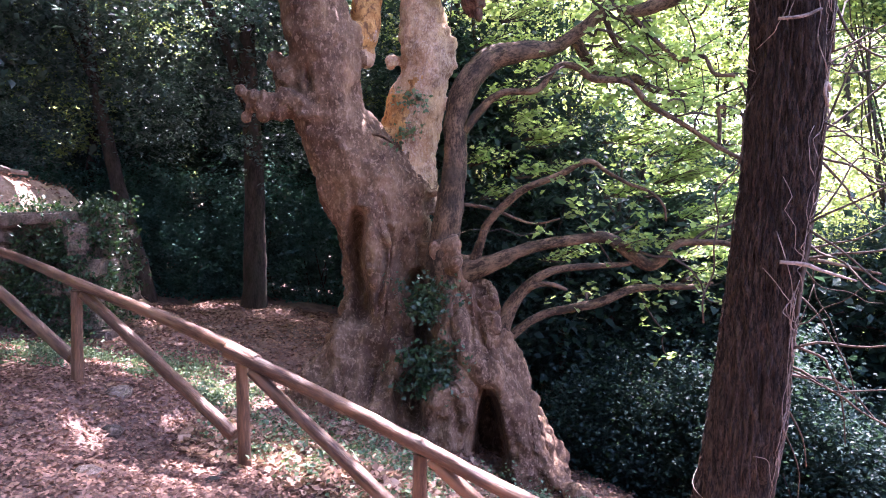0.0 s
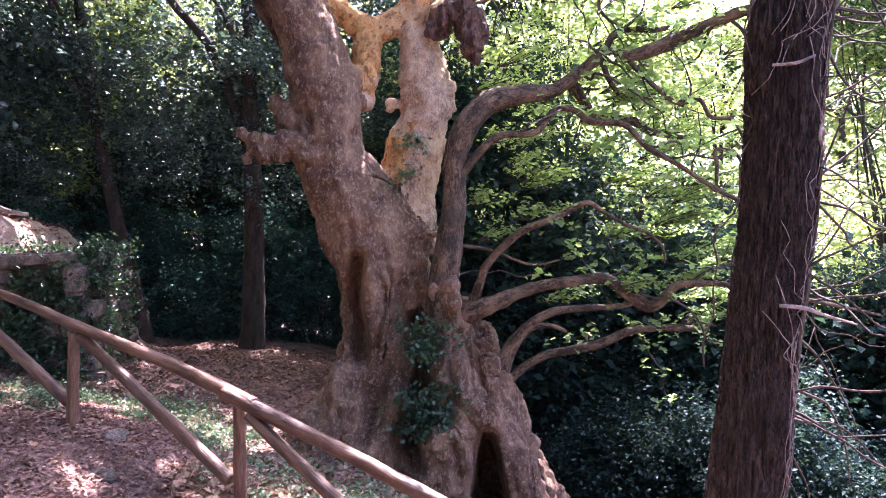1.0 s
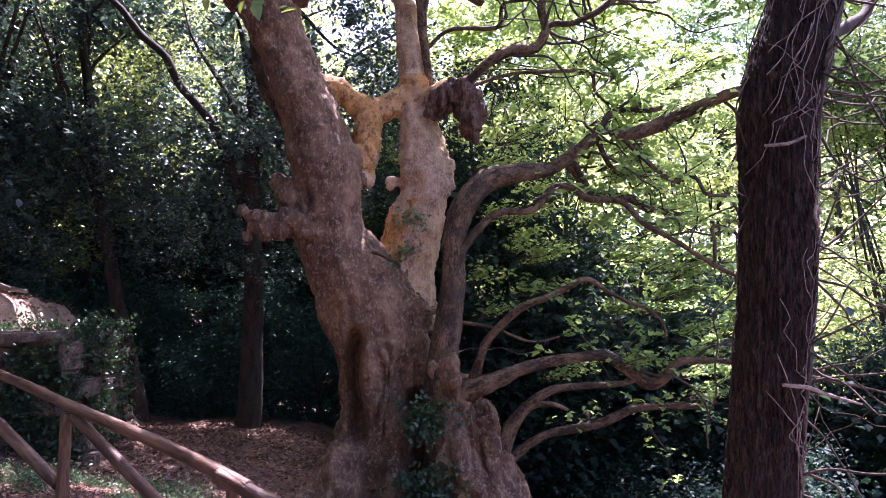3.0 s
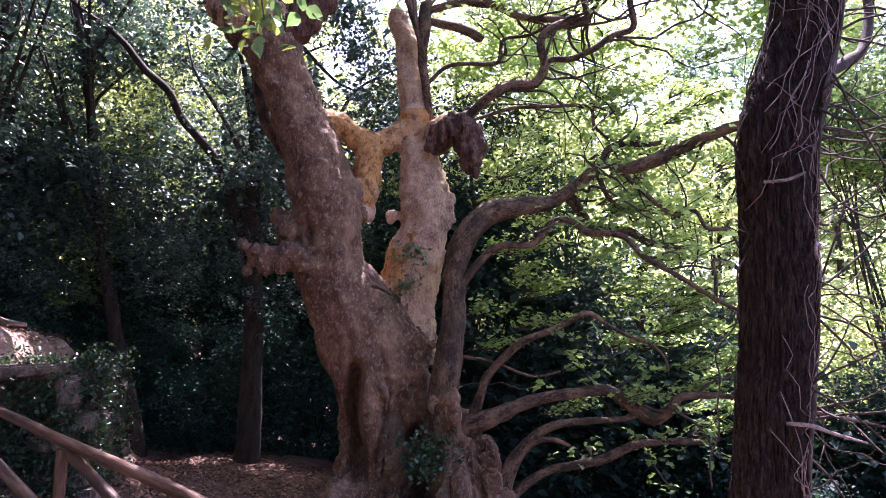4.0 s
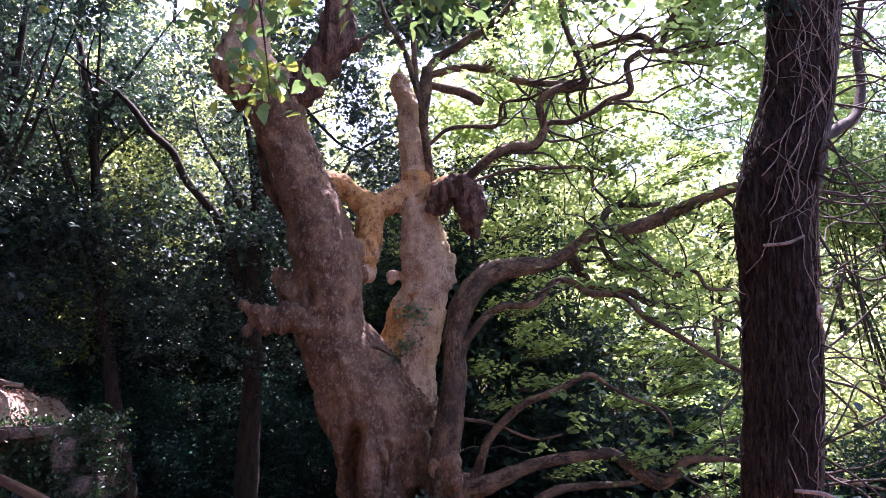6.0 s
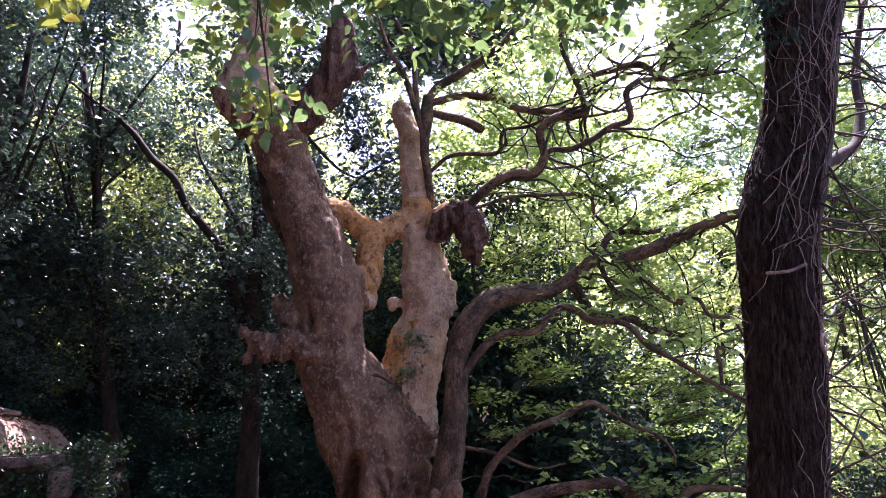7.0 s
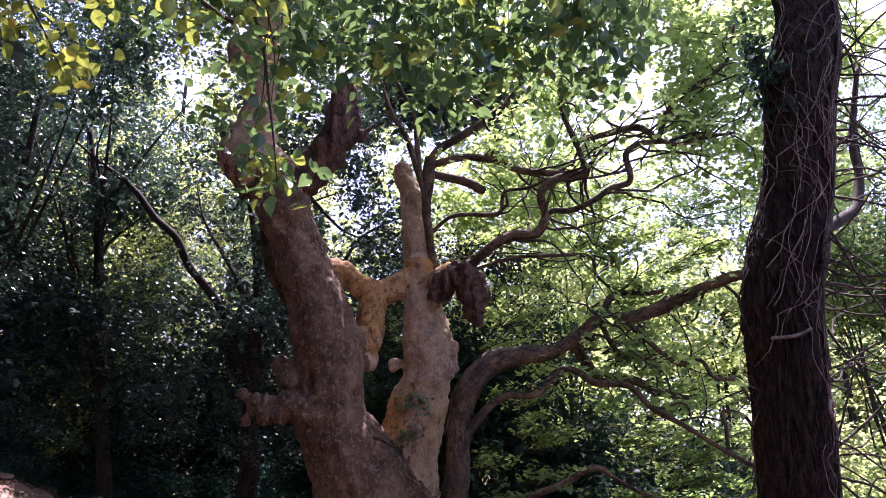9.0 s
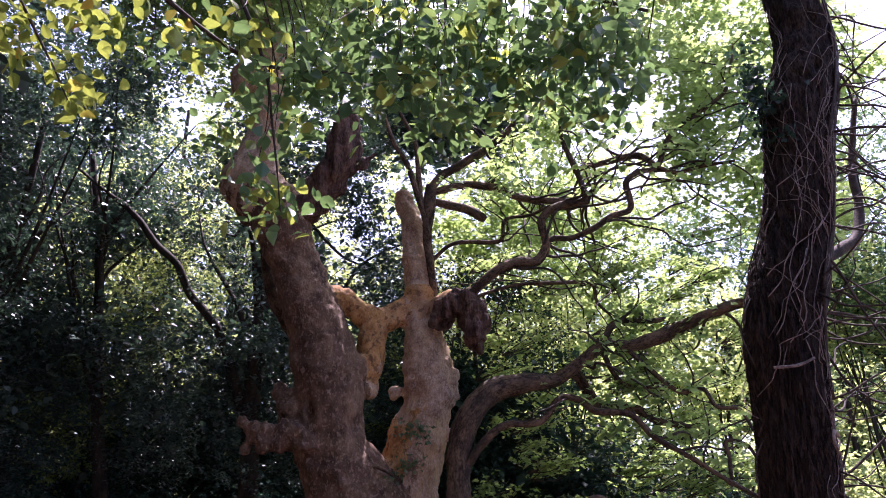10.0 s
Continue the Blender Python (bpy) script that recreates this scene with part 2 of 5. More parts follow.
def leaves_mesh(name, at, size, rng, shape="kite", up=0.5, droop=0.25, jitter=0.35, ways=None):
    """A mesh of many leaves at the places given: each a folded blade with its own turn and size."""
    at = np.asarray(at, float)
    n = len(at)
    half = LEAF_SHAPES[shape]
    k = len(half)
    no = rng.normal(size=(n, 3))
    no /= np.linalg.norm(no, axis=1)[:, None]
    no[:, 2] = np.abs(no[:, 2]) + up
    no /= np.linalg.norm(no, axis=1)[:, None]
    al = rng.normal(size=(n, 3)) if ways is None else ways + 0.3 * rng.normal(size=(n, 3))
    al[:, 2] -= droop
    al -= no * np.sum(al * no, axis=1)[:, None]
    al /= np.linalg.norm(al, axis=1)[:, None] + 1e-9
    ac = np.cross(no, al)
    s = (size * (1 + jitter * rng.uniform(-1, 1, n)))[:, None]
    cols = [at]
    for u, v in half:
        cols.append(at + s * (al * u + ac * v + no * v * 0.3 - no * u * u * 0.12))
    cols.append(at + s * (al - no * 0.14))
    for u, v in reversed(half):
        cols.append(at + s * (al * u - ac * v + no * v * 0.3 - no * u * u * 0.12))
    m = len(cols)
    verts = np.stack(cols, axis=1).reshape(-1, 3)
    tip = k + 1
    tris = []
    for i in range(1, tip):
        tris.append((0, i, i + 1))
    for i in range(tip, m - 1):
        tris.append((0, i, i + 1))
    tris = np.array(tris)
    f = (np.arange(n) * m)[:, None, None] + tris[None]
    f = f.reshape(-1, 3)
    me = bpy.data.meshes.new(name)
    me.vertices.add(len(verts))
    me.vertices.foreach_set("co", verts.ravel())
    me.loops.add(f.size)
    me.loops.foreach_set("vertex_index", f.ravel().astype(np.int32))
    me.polygons.add(len(f))
    me.polygons.foreach_set("loop_start", np.arange(0, f.size, 3, dtype=np.int32))
    me.update(calc_edges=True)
    return me


def clumps(centres, per, spread, rng):
    """Leaf places in flat, tilted sprays round the centres."""
    centres = np.asarray(centres, float)
    k = len(centres)
    no = rng.normal(size=(k, 3)) * 0.45 + (0, 0, 1)
    no /= np.linalg.norm(no, axis=1)[:, None]
    e1 = np.cross(no, rng.normal(size=(k, 3)))
    e1 /= np.linalg.norm(e1, axis=1)[:, None]
    e2 = np.cross(no, e1)
    s = spread[0] * rng.uniform(0.6, 1.35, k)
    a, b, c = rng.normal(size=(3, k, per))
    off = e1[:, None] * (a * 1.25)[..., None] + e2[:, None] * (b * 0.8)[..., None] + no[:, None] * (c * spread[2] / spread[0])[..., None]
    return (centres[:, None] + off * s[:, None, None]).reshape(-1, 3)


def in_shell(n, centre, radii, rng, hollow=0.35, gaps=0.0, gap_scale=0.5):
    """Places in an ellipsoid, more of them outside, with holes where a noise is low."""
    out = []
    centre, radii = np.asarray(centre, float), np.asarray(radii, float)
    while len(out) < n:
        v = rng.normal(size=3)
        v /= np.linalg.norm(v)
        p = centre + v * radii * (hollow + (1 - hollow) * rng.uniform() ** 0.6)
        if noise.noise(Vector(p * gap_scale) + Vector((3.1, 7.7, 1.3))) > gaps - 0.25:
            out.append(p)
    return np.array(out)


def blend(a, b, v):
    v = min(1.0, max(0.0, (v - a) / (b - a)))
    return v * v * (3 - 2 * v)

# open spots that the sun reaches: x, y, z, half width, half depth
SUNNY = ((-0.9, 7.9, -1.4, 0.5, 0.3), (0.25, 7.5, -1.6, 0.6, 0.35), (-1.35, 7.3, -1.1, 0.5, 0.4), (-0.4, 8.6, -1.5, 0.5, 0.25), (-2.9, 5.75, -0.6, 0.18, 0.08), (-2.35, 6.2, -0.7, 0.1, 0.05), (-2.0, 6.95, 0.1, 0.35, 0.25),
         (-3.0, 7.35, 0.3, 0.3, 0.25), (1.0, 6.8, -1.7, 0.9, 0.5), (-8.3, 13.7, 2.2, 1.2, 0.6),
         (-9.0, 16.0, 8.5, 0.8, 0.5), (-7.2, 16.2, 9.5, 0.7, 0.5), (-6.3, 15.6, 7.0, 0.7, 0.5), (-10.3, 16.2, 6.5, 0.7, 0.5), (-3.3, 15.8, 7.4, 0.6, 0.5), (-9.2, 19.5, 9.0, 1.5, 0.8), (-7.4, 22.8, 8.0, 1.6, 0.9), (-4.9, 15.3, 6.2, 0.8, 0.4),
         (-5.6, 15.9, 4.8, 1.0, 0.6), (-4.6, 15.8, 5.4, 0.7, 0.5), (-6.6, 16.1, 5.4, 0.8, 0.5), (-5.4, 16.0, 6.4, 1.1, 0.6), (-8.2, 16.2, 7.0, 0.6, 0.5), (-10.8, 16.0, 9.0, 0.9, 0.6), (3.3, 12.5, -1.7, 0.3, 0.25), (5.7, 11.3, -1.0, 0.4, 0.3), (5.9, 10.4, -1.2, 0.3, 0.2),
         (-2.6, 4.2, 4.7, 0.5, 0.35), (-0.9, 4.2, 5.2, 0.7, 0.2), (0.4, 4.2, 5.1, 0.5, 0.12))


# leafy sprays of the plane tree that stand in shafts of sunlight: x, y, z, reach
LIT_SPRAYS = ((2.64, 10.1, 1.10, 0.26), (3.48, 10.4, 1.18, 0.28), (3.66, 10.6, 1.45, 0.3), (3.51, 10.8, 2.0, 0.3), (2.67, 11.2, 2.6, 0.26),
              (3.86, 10.5, 2.54, 0.34), (3.23, 11.0, 2.95, 0.34), (3.7, 10.6, 0.6, 0.26), (2.65, 11.2, 4.35, 0.34), (3.06, 11.2, 3.9, 0.36), (3.95, 11.4, 3.8, 0.4), (3.39, 11.0, 3.3, 0.36), (4.3, 11.6, 2.6, 0.4), (4.6, 11.2, 3.3, 0.4))
SHAFTS = SUNNY + tuple((x, y, z, r, r) for x, y, z, r in LIT_SPRAYS)


def shades_path(p):
    """Whether a spray at p would stand between the sun and one of the open spots."""
    for a, b, c, w, h in SHAFTS:
        k = (p[2] - c) / sun_way.z
        x, y = p[0] - sun_way.x * k, p[1] - sun_way.y * k
        e = 0.26
        if k > 0.4 and ((x - a) / (w + e)) ** 2 + ((y - b) / (h + e)) ** 2 < 1:
            return True
    return False

# ---- ground ----
SPOTS = np.array([
    (0, 0, 0), (0, -8, 0.3), (-7, 2, 0.5), (-3, 5, -0.42), (-3.8, 7.7, -0.36), (-1.84, 6.95, -0.98), (-6.5, 8.5, -0.25),
    (-5.9, 12, -0.72), (-4.4, 13, -0.65), (-2.3, 13.2, -0.84), (-7.2, 17.5, -0.8), (-4.5, 17, -0.85), (-1.7, 9.9, -1.3), (-0.1, 9.8, -1.7),
    (1.25, 10.1, -2.35), (2.35, 11.5, -2.92), (2.0, 5, -1.9), (0.3, 4, -1.3), (6, 9, -3.7), (3.7, 12.6, -3.7), (4, 17, -3.6), (12, 14, -3.4), (12, 3, -2.6),
    (5, 0, -1.2), (0, 24, -1.6), (-14, 11, 0.6), (-16, 24, 0.3), (9, 28, -2.0), (22, 22, -1.0)])


def ground_z(x, y):
    d = (SPOTS[:, 0] - x) ** 2 + (SPOTS[:, 1] - y) ** 2
    w = 1 / (d + 0.35) ** 2
    trend = -0.12 * np.clip(SPOTS[:, 0], -10, 10)
    near = -0.12 * max(-10, min(10, x)) + float(np.dot(w, SPOTS[:, 2] - trend) / w.sum())
    far = math.hypot(x, y - 10)
    hill = 6.0 * blend(28, 75, far) + 10 * blend(60, 260, far) * (0.7 + 0.6 * noise.noise(Vector((x * 0.01, y * 0.01, 4))))
    return near * (1 - blend(25, 60, far)) + hill + 0.06 * noise.noise(Vector((x * 0.9, y * 0.9, 0))) + 0.03 * noise.noise(Vector((x * 2.6, y * 2.6, 5)))


def ground():
    n = 230
    u = np.linspace(-6.1, 6.1, n)
    xs, ys = 1.5 * np.sinh(u) - 1.0, 1.5 * np.sinh(u) + 8.0
    verts = [(x, y, ground_z(x, y)) for y in ys for x in xs]
    faces = [(j * n + i, j * n + i + 1, (j + 1) * n + i + 1, (j + 1) * n + i) for j in range(n - 1) for i in range(n - 1)]
    ob = link_mesh("ground", mesh_of("ground", verts, faces), M_SOIL)
    tagged(ob, "sloping reddish-brown forest soil under dry leaves", "ground", kind="structure")


ground()


def strew(name, places, size, material, label, category, seed, shape="kite", up=1.2, lift=0.012):
    rng = np.random.default_rng(seed)
    p = np.array([(x, y, ground_z(x, y) + lift + 0.02 * rng.uniform()) for x, y in places])
    ob = link_mesh(name, leaves_mesh(name, p, size, rng, shape, up, 0.1), material)
    tagged(ob, label, category, kind="stuff")


rng = np.random.default_rng(5)
path_places = np.column_stack([rng.uniform(-5.4, 0.6, 44000), rng.uniform(3.6, 9.4, 44000)])
strew("leaf_litter", path_places, 0.05, M_LITTER, "dry pinkish-brown fallen leaves covering the path", "leaf litter", 6)
slope_places = np.column_stack([rng.uniform(-8.5, 3.0, 34000), rng.uniform(9.2, 17.5, 34000)])
strew("leaf_litter", slope_places, 0.07, M_LITTER, "brown fallen leaves on the slope behind the fence", "leaf litter", 7)
near_places = np.column_stack([rng.uniform(-6, 6, 8000), rng.uniform(-5, 3.8, 8000)])
strew("leaf_litter", near_places, 0.075, M_LITTER, "dry fallen leaves on the path and its verge", "leaf litter", 9)

# ---- the old plane tree ----
def old_plane_tree():
    tree = base("plane_tree", (-0.4, 10.9, -1.9), "huge old plane tree with a hollow, burled, forked trunk", "tree")
    tree_runs = [
        # the stem and its left leader
        [(-1.13, 11.00, -2.68, 0.80), (-1.09, 11.00, -1.82, 0.76), (-1.02, 11.00, -0.97, 0.65), (-0.96, 11.00, -0.13, 0.57), (-0.89, 11.05, 0.61, 0.61), (-0.90, 11.05, 1.11, 0.68),
         (-1.06, 11.00, 1.69, 0.72), (-1.37, 10.90, 2.21, 0.62), (-1.66, 10.80, 2.81, 0.51), (-1.69, 10.75, 3.43, 0.49), (-1.80, 10.70, 3.97, 0.465),
         (-1.90, 10.70, 4.33, 0.44), (-2.15, 10.60, 5.04, 0.375), (-2.35, 10.55, 5.53, 0.37), (-2.52, 10.50, 5.97, 0.42), (-2.70, 10.50, 6.42, 0.45)],
        [(0.04, 10.80, 0.64, 0.30), (0.18, 10.70, 0.16, 0.42), (0.21, 10.60, -0.39, 0.53), (0.09, 10.40, -0.99, 0.58), (-0.06, 10.20, -1.45, 0.55), (-0.14, 10.20, -2.1, 0.45)],
        [(-0.60, 11.30, 1.02, 0.66), (-0.48, 11.40, 0.33, 0.72), (-0.45, 11.50, -0.56, 0.80), (-0.55, 11.60, -1.64, 0.80), (-0.60, 11.60, -2.72, 0.85)],
        [(-0.99, 10.80, -0.10, 0.40), (-1.24, 10.60, -0.64, 0.48), (-1.49, 10.30, -1.05, 0.42), (-1.73, 10.00, -1.38, 0.29), (-1.96, 9.80, -1.62, 0.18)],
        [(-0.80, 10.60, -0.39, 0.33), (-0.83, 10.30, -0.97, 0.36), (-0.95, 10.00, -1.44, 0.35), (-1.04, 9.90, -1.95, 0.26)],
        [(0.40, 10.70, 0.41, 0.24), (0.50, 10.60, -0.06, 0.26), (0.63, 10.50, -0.61, 0.31), (0.85, 10.30, -1.11, 0.28), (1.01, 10.20, -1.64, 0.27), (1.19, 10.10, -2.11, 0.25), (1.33, 10.10, -2.70, 0.23)],
        [(0.74, 11.00, -0.62, 0.25), (1.14, 10.85, -1.44, 0.22), (1.42, 10.7, -1.99, 0.17), (1.66, 10.5, -2.42, 0.14), (2.0, 10.3, -2.75, 0.10)],
        [(1.16, 10.45, -1.55, 0.16), (1.42, 10.35, -2.05, 0.12), (1.62, 10.2, -2.45, 0.11), (1.75, 10.0, -2.75, 0.09)],
        [(-1.35, 10.5, -0.8, 0.34), (-1.72, 10.25, -1.15, 0.28), (-2.05, 10.1, -1.42, 0.2), (-2.4, 10.0, -1.55, 0.12)],
        [(0.25, 10.40, -0.67, 0.23), (0.34, 10.20, -1.25, 0.13), (0.39, 10.15, -1.78, 0.07), (0.41, 10.10, -2.25, 0.055)],
        [(0.35, 11.60, -0.40, 0.45), (0.75, 11.55, -1.3, 0.42), (0.95, 11.60, -2.7, 0.45)],
        [(-1.89, 10.60, 2.94, 0.23), (-2.25, 10.45, 2.88, 0.185), (-2.54, 10.40, 2.89, 0.14), (-2.77, 10.40, 2.99, 0.08)],
        [(1.10, 10.3, -1.9, 0.12), (1.38, 10.25, -2.35, 0.07), (1.7, 10.15, -2.58, 0.04), (1.95, 9.95, -2.7, 0.02)],
        # the fork at the head of the left leader
        [(-2.75, 10.50, 6.30, 0.46), (-3.04, 10.50, 6.72, 0.44), (-2.97, 10.50, 7.29, 0.29), (-2.90, 10.50, 7.97, 0.255), (-2.93, 10.50, 8.68, 0.245), (-3.05, 10.50, 9.45, 0.21), (-3.10, 10.50, 10.3, 0.16), (-3.0, 10.6, 11.4, 0.10)],
        [(-3.25, 10.45, 8.28, 0.21), (-3.33, 10.45, 8.54, 0.24), (-3.28, 10.45, 8.81, 0.17)],
    ]
    # ridges that run down the stem into the roots
    tree_runs += [
        [(-1.08, 10.42, 1.76, 0.14), (-1.00, 10.35, 1.07, 0.17), (-1.00, 10.44, 0.28, 0.16), (-1.10, 10.46, -0.13, 0.17), (-1.36, 10.36, -0.38, 0.20), (-1.63, 10.29, -0.68, 0.20), (-1.85, 10.20, -1.0, 0.18), (-2.0, 10.12, -1.35, 0.14)],
        [(-0.69, 10.50, 1.22, 0.11), (-0.69, 10.62, 0.58, 0.15), (-0.70, 10.52, -0.06, 0.17), (-0.74, 10.30, -0.49, 0.19), (-0.86, 10.10, -1.0, 0.20), (-0.90, 9.85, -1.45, 0.18)],
        [(-0.92, 10.42, -0.30, 0.12), (-1.14, 10.22, -0.70, 0.15), (-1.24, 9.98, -1.12, 0.15), (-1.3, 9.85, -1.5, 0.12)],
        [(-0.06, 10.22, 0.40, 0.10), (0.0, 10.14, -0.10, 0.11), (0.03, 10.02, -0.50, 0.12)],
        [(0.12, 10.16, 0.80, 0.11), (0.18, 10.36, 0.29, 0.13), (0.26, 10.08, -0.27, 0.15), (0.47, 9.98, -0.69, 0.17), (0.80, 10.05, -1.04, 0.17), (0.94, 9.92, -1.51, 0.17), (1.06, 9.90, -2.11, 0.16), (1.14, 9.84, -2.55, 0.13)],
        [(0.50, 10.45, 0.21, 0.10), (0.62, 10.30, -0.30, 0.11), (0.80, 10.20, -0.80, 0.10), (1.04, 10.10, -1.20, 0.09), (1.24, 9.98, -1.70, 0.08), (1.5, 9.9, -2.15, 0.06), (1.8, 9.75, -2.5, 0.04)],
        [(1.2, 9.95, -1.9, 0.07), (1.55, 9.8, -2.2, 0.055), (1.95, 9.7, -2.36, 0.045), (2.3, 9.6, -2.6, 0.03)],
        [(1.3, 10.0, -2.1, 0.06), (1.7, 10.0, -2.42, 0.05), (2.1, 10.1, -2.6, 0.04)],
    ]
    leader_runs = [
        [(-0.53, 11.25, 1.36, 0.42), (-0.58, 11.20, 1.86, 0.465), (-0.63, 11.20, 2.27, 0.465), (-0.49, 11.20, 2.81, 0.415), (-0.36, 11.20, 3.26, 0.373), (-0.31, 11.20, 3.67, 0.38), (-0.34, 11.20, 4.08, 0.355),
         (-0.40, 11.20, 4.44, 0.32), (-0.43, 11.20, 4.71, 0.30), (-0.45, 11.20, 4.99, 0.26), (-0.48, 11.25, 5.37, 0.237), (-0.55, 11.30, 5.80, 0.22), (-0.63, 11.40, 6.36, 0.18), (-0.78, 11.50, 6.80, 0.16)],
        [(-1.82, 10.78, 4.97, 0.16), (-1.59, 10.85, 4.90, 0.165), (-1.29, 10.93, 4.71, 0.19), (-1.04, 11.00, 4.64, 0.20), (-0.72, 11.10, 4.79, 0.19), (-0.45, 11.20, 5.00, 0.20)],
        [(-1.12, 10.98, 4.62, 0.20), (-1.15, 10.95, 4.26, 0.22), (-1.14, 10.90, 3.98, 0.18), (-1.12, 10.85, 3.75, 0.13), (-1.13, 10.85, 3.50, 0.08)],
        [(-0.38, 11.10, 4.78, 0.19), (-0.12, 10.95, 4.83, 0.17), (0.10, 10.85, 4.93, 0.165)],
    ]
    knobs = [(-0.10, 9.88, -1.12, 0.30), (0.20, 9.90, -1.25, 0.24), (-0.34, 9.98, -1.22, 0.17), (0.60, 10.30, 0.20, 0.13), (0.63, 10.22, -0.10, 0.10), (0.55, 10.22, 0.42, 0.09), (0.30, 9.98, -0.45, 0.09),
             (-3.30, 10.42, 6.80, 0.20), (-3.36, 10.45, 6.58, 0.16), (-1.92, 10.33, 2.80, 0.15), (-1.80, 10.34, 2.78, 0.10), (-2.05, 10.36, 2.90, 0.12), (-2.20, 10.33, 2.97, 0.13), (-2.28, 10.32, 2.80, 0.13), (-2.44, 10.30, 2.95, 0.12), (-2.48, 10.32, 2.78, 0.12), (-2.62, 10.30, 2.98, 0.09),
             (-2.68, 10.33, 2.82, 0.08), (-2.80, 10.36, 3.03, 0.07), (-2.72, 10.36, 2.70, 0.07), (-2.38, 10.70, 3.52, 0.13), (-2.22, 10.72, 3.40, 0.20), (-2.14, 10.72, 3.20, 0.26), (-2.24, 10.66, 3.08, 0.16), (-1.27, 10.72, 2.56, 0.12), (-1.33, 10.74, 2.72, 0.10),
             (-1.29, 10.72, 3.86, 0.18), (0.01, 10.22, 0.88, 0.17), (-0.36, 10.74, 1.70, 0.16), (-0.20, 10.78, 1.66, 0.10), (0.58, 10.48, 0.27, 0.14), (0.45, 10.3, -0.75, 0.16), (0.66, 10.45, -0.1, 0.12), (0.30, 10.15, -1.0, 0.16), (-0.1, 9.85, -1.2, 0.2),
             (0.05, 11.1, 3.70, 0.09), (0.02, 11.12, 3.42, 0.07), (-0.80, 11.1, 3.57, 0.11), (0.08, 11.15, 3.85, 0.09), (0.06, 11.15, 3.55, 0.10), (-0.02, 11.15, 2.98, 0.09), (-0.78, 11.5, 6.85, 0.17), (-1.14, 10.82, 3.56, 0.11)]
    pieces = [tube(p, 20, 0.12, 0.10, 1.6) for p in tree_runs] + [tube(p, 18, 0.09, 0.11, 2.2) for p in leader_runs] + [lump(k[:3], k[3]) for k in knobs]
    skin = fused("trunk", pieces, 0.027, 2)

    # clefts, slots and creases in the stem: x, foot, head, half width, depth
    clefts = [(-0.36, -1.5, 0.62, 0.11, 0.7), (-0.75, -0.45, 0.0, 0.05, 0.22), (-0.88, -0.62, -0.38, 0.05, 0.14), (-0.70, -1.5, -0.75, 0.05, 0.2), (-1.23, -0.25, 1.5, 0.11, 0.5), (-0.88, -0.2, 1.1, 0.035, 0.12), (-0.98, -1.3, -0.5, 0.035, 0.14), (-1.93, 3.0, 3.45, 0.05, 0.20),
              (0.30, -0.5, 0.3, 0.045, 0.12), (0.52, -0.7, 0.1, 0.04, 0.10), (-1.05, -1.5, -0.6, 0.05, 0.10), (-0.58, 0.2, 1.0, 0.05, 0.06), (0.12, -1.6, -0.9, 0.05, 0.10), (-0.95, 0.3, 1.4, 0.04, 0.05), (-1.42, -1.3, -0.5, 0.05, 0.09)]

    def trunk_form(p):
        low = 1 - blend(0.2, 3.0, p.z)
        flute = noise.noise(Vector((p.x * 2.6, p.y * 2.6, p.z * 0.45)))
        fold = 1 - 2 * abs(noise.noise(Vector((p.x * 3.4 + 0.4 * noise.noise(p * 1.5), p.y * 3.4, p.z * 0.7))))
        near = math.exp(-((p - Vector((-2.45, 10.4, 2.95))).length / 0.45) ** 2)
        d = (0.05 * near * noise.noise(p * 8.0) + 0.10 * low * flute + 0.10 * low * fold + 0.05 * low * noise.noise(Vector((p.x * 6, p.y * 6, p.z * 1.4))) + 0.04 * noise.noise(p * 1.9)
             + 0.045 * noise.noise(p * 5.0) + 0.020 * noise.noise(p * 13) + 0.036 * low * noise.noise(p * 9) + 0.005 * noise.noise(p * 24) - 0.05 * low)
        return d

    relief(skin, trunk_form)
    n = len(skin.vertices)
    co = np.empty(n * 3)
    skin.vertices.foreach_get("co", co)
    co = co.reshape(-1, 3)
    front = np.clip((11.0 - co[:, 1]) / 0.4, 0, 1)
    for x, z0, z1, w, depth in clefts:
        way = x + 0.06 * np.sin(co[:, 2] * 4.1 + x * 9)
        run = np.clip((co[:, 2] - z0) / 0.25, 0, 1) * np.clip((z1 - co[:, 2]) / 0.25, 0, 1)
        co[:, 1] += depth * front * run * np.exp(-((co[:, 0] - way) / w) ** 2)
    # the hollow between the roots
    tall = np.clip((-0.92 - co[:, 2]) / 0.35, 0, 1)
    wide = 0.06 + 0.16 * np.clip((-0.9 - co[:, 2]) / 1.0, 0, 1)
    co[:, 1] += 0.75 * front * tall * np.clip(1.3 - np.abs(co[:, 0] - 0.60) / wide, 0, 1) ** 0.7 * (np.abs(co[:, 0] - 0.60) < wide * 1.3)
    skin.vertices.foreach_set("co", co.ravel())
    skin.update()

    # which bark shows where: grey-pink, buff on the upright leader, ochre where it has flaked
    m = len(skin.polygons)
    mid = np.empty(m * 3)
    skin.polygons.foreach_get("center", mid)
    mid = mid.reshape(-1, 3)

    def gap(runs):
        c = np.vstack([spline(r, 0.06) for r in runs])
        out = np.full(m, 9.0)
        for q in c:
            out = np.minimum(out, np.linalg.norm(mid - q[:3], axis=1) - q[3])
        return out

    g_stem, g_lead, g_cross = gap([tree_runs[0], tree_runs[13]]), gap([leader_runs[0], leader_runs[3]]), gap(leader_runs[1:3])
    kind = np.zeros(m, int)
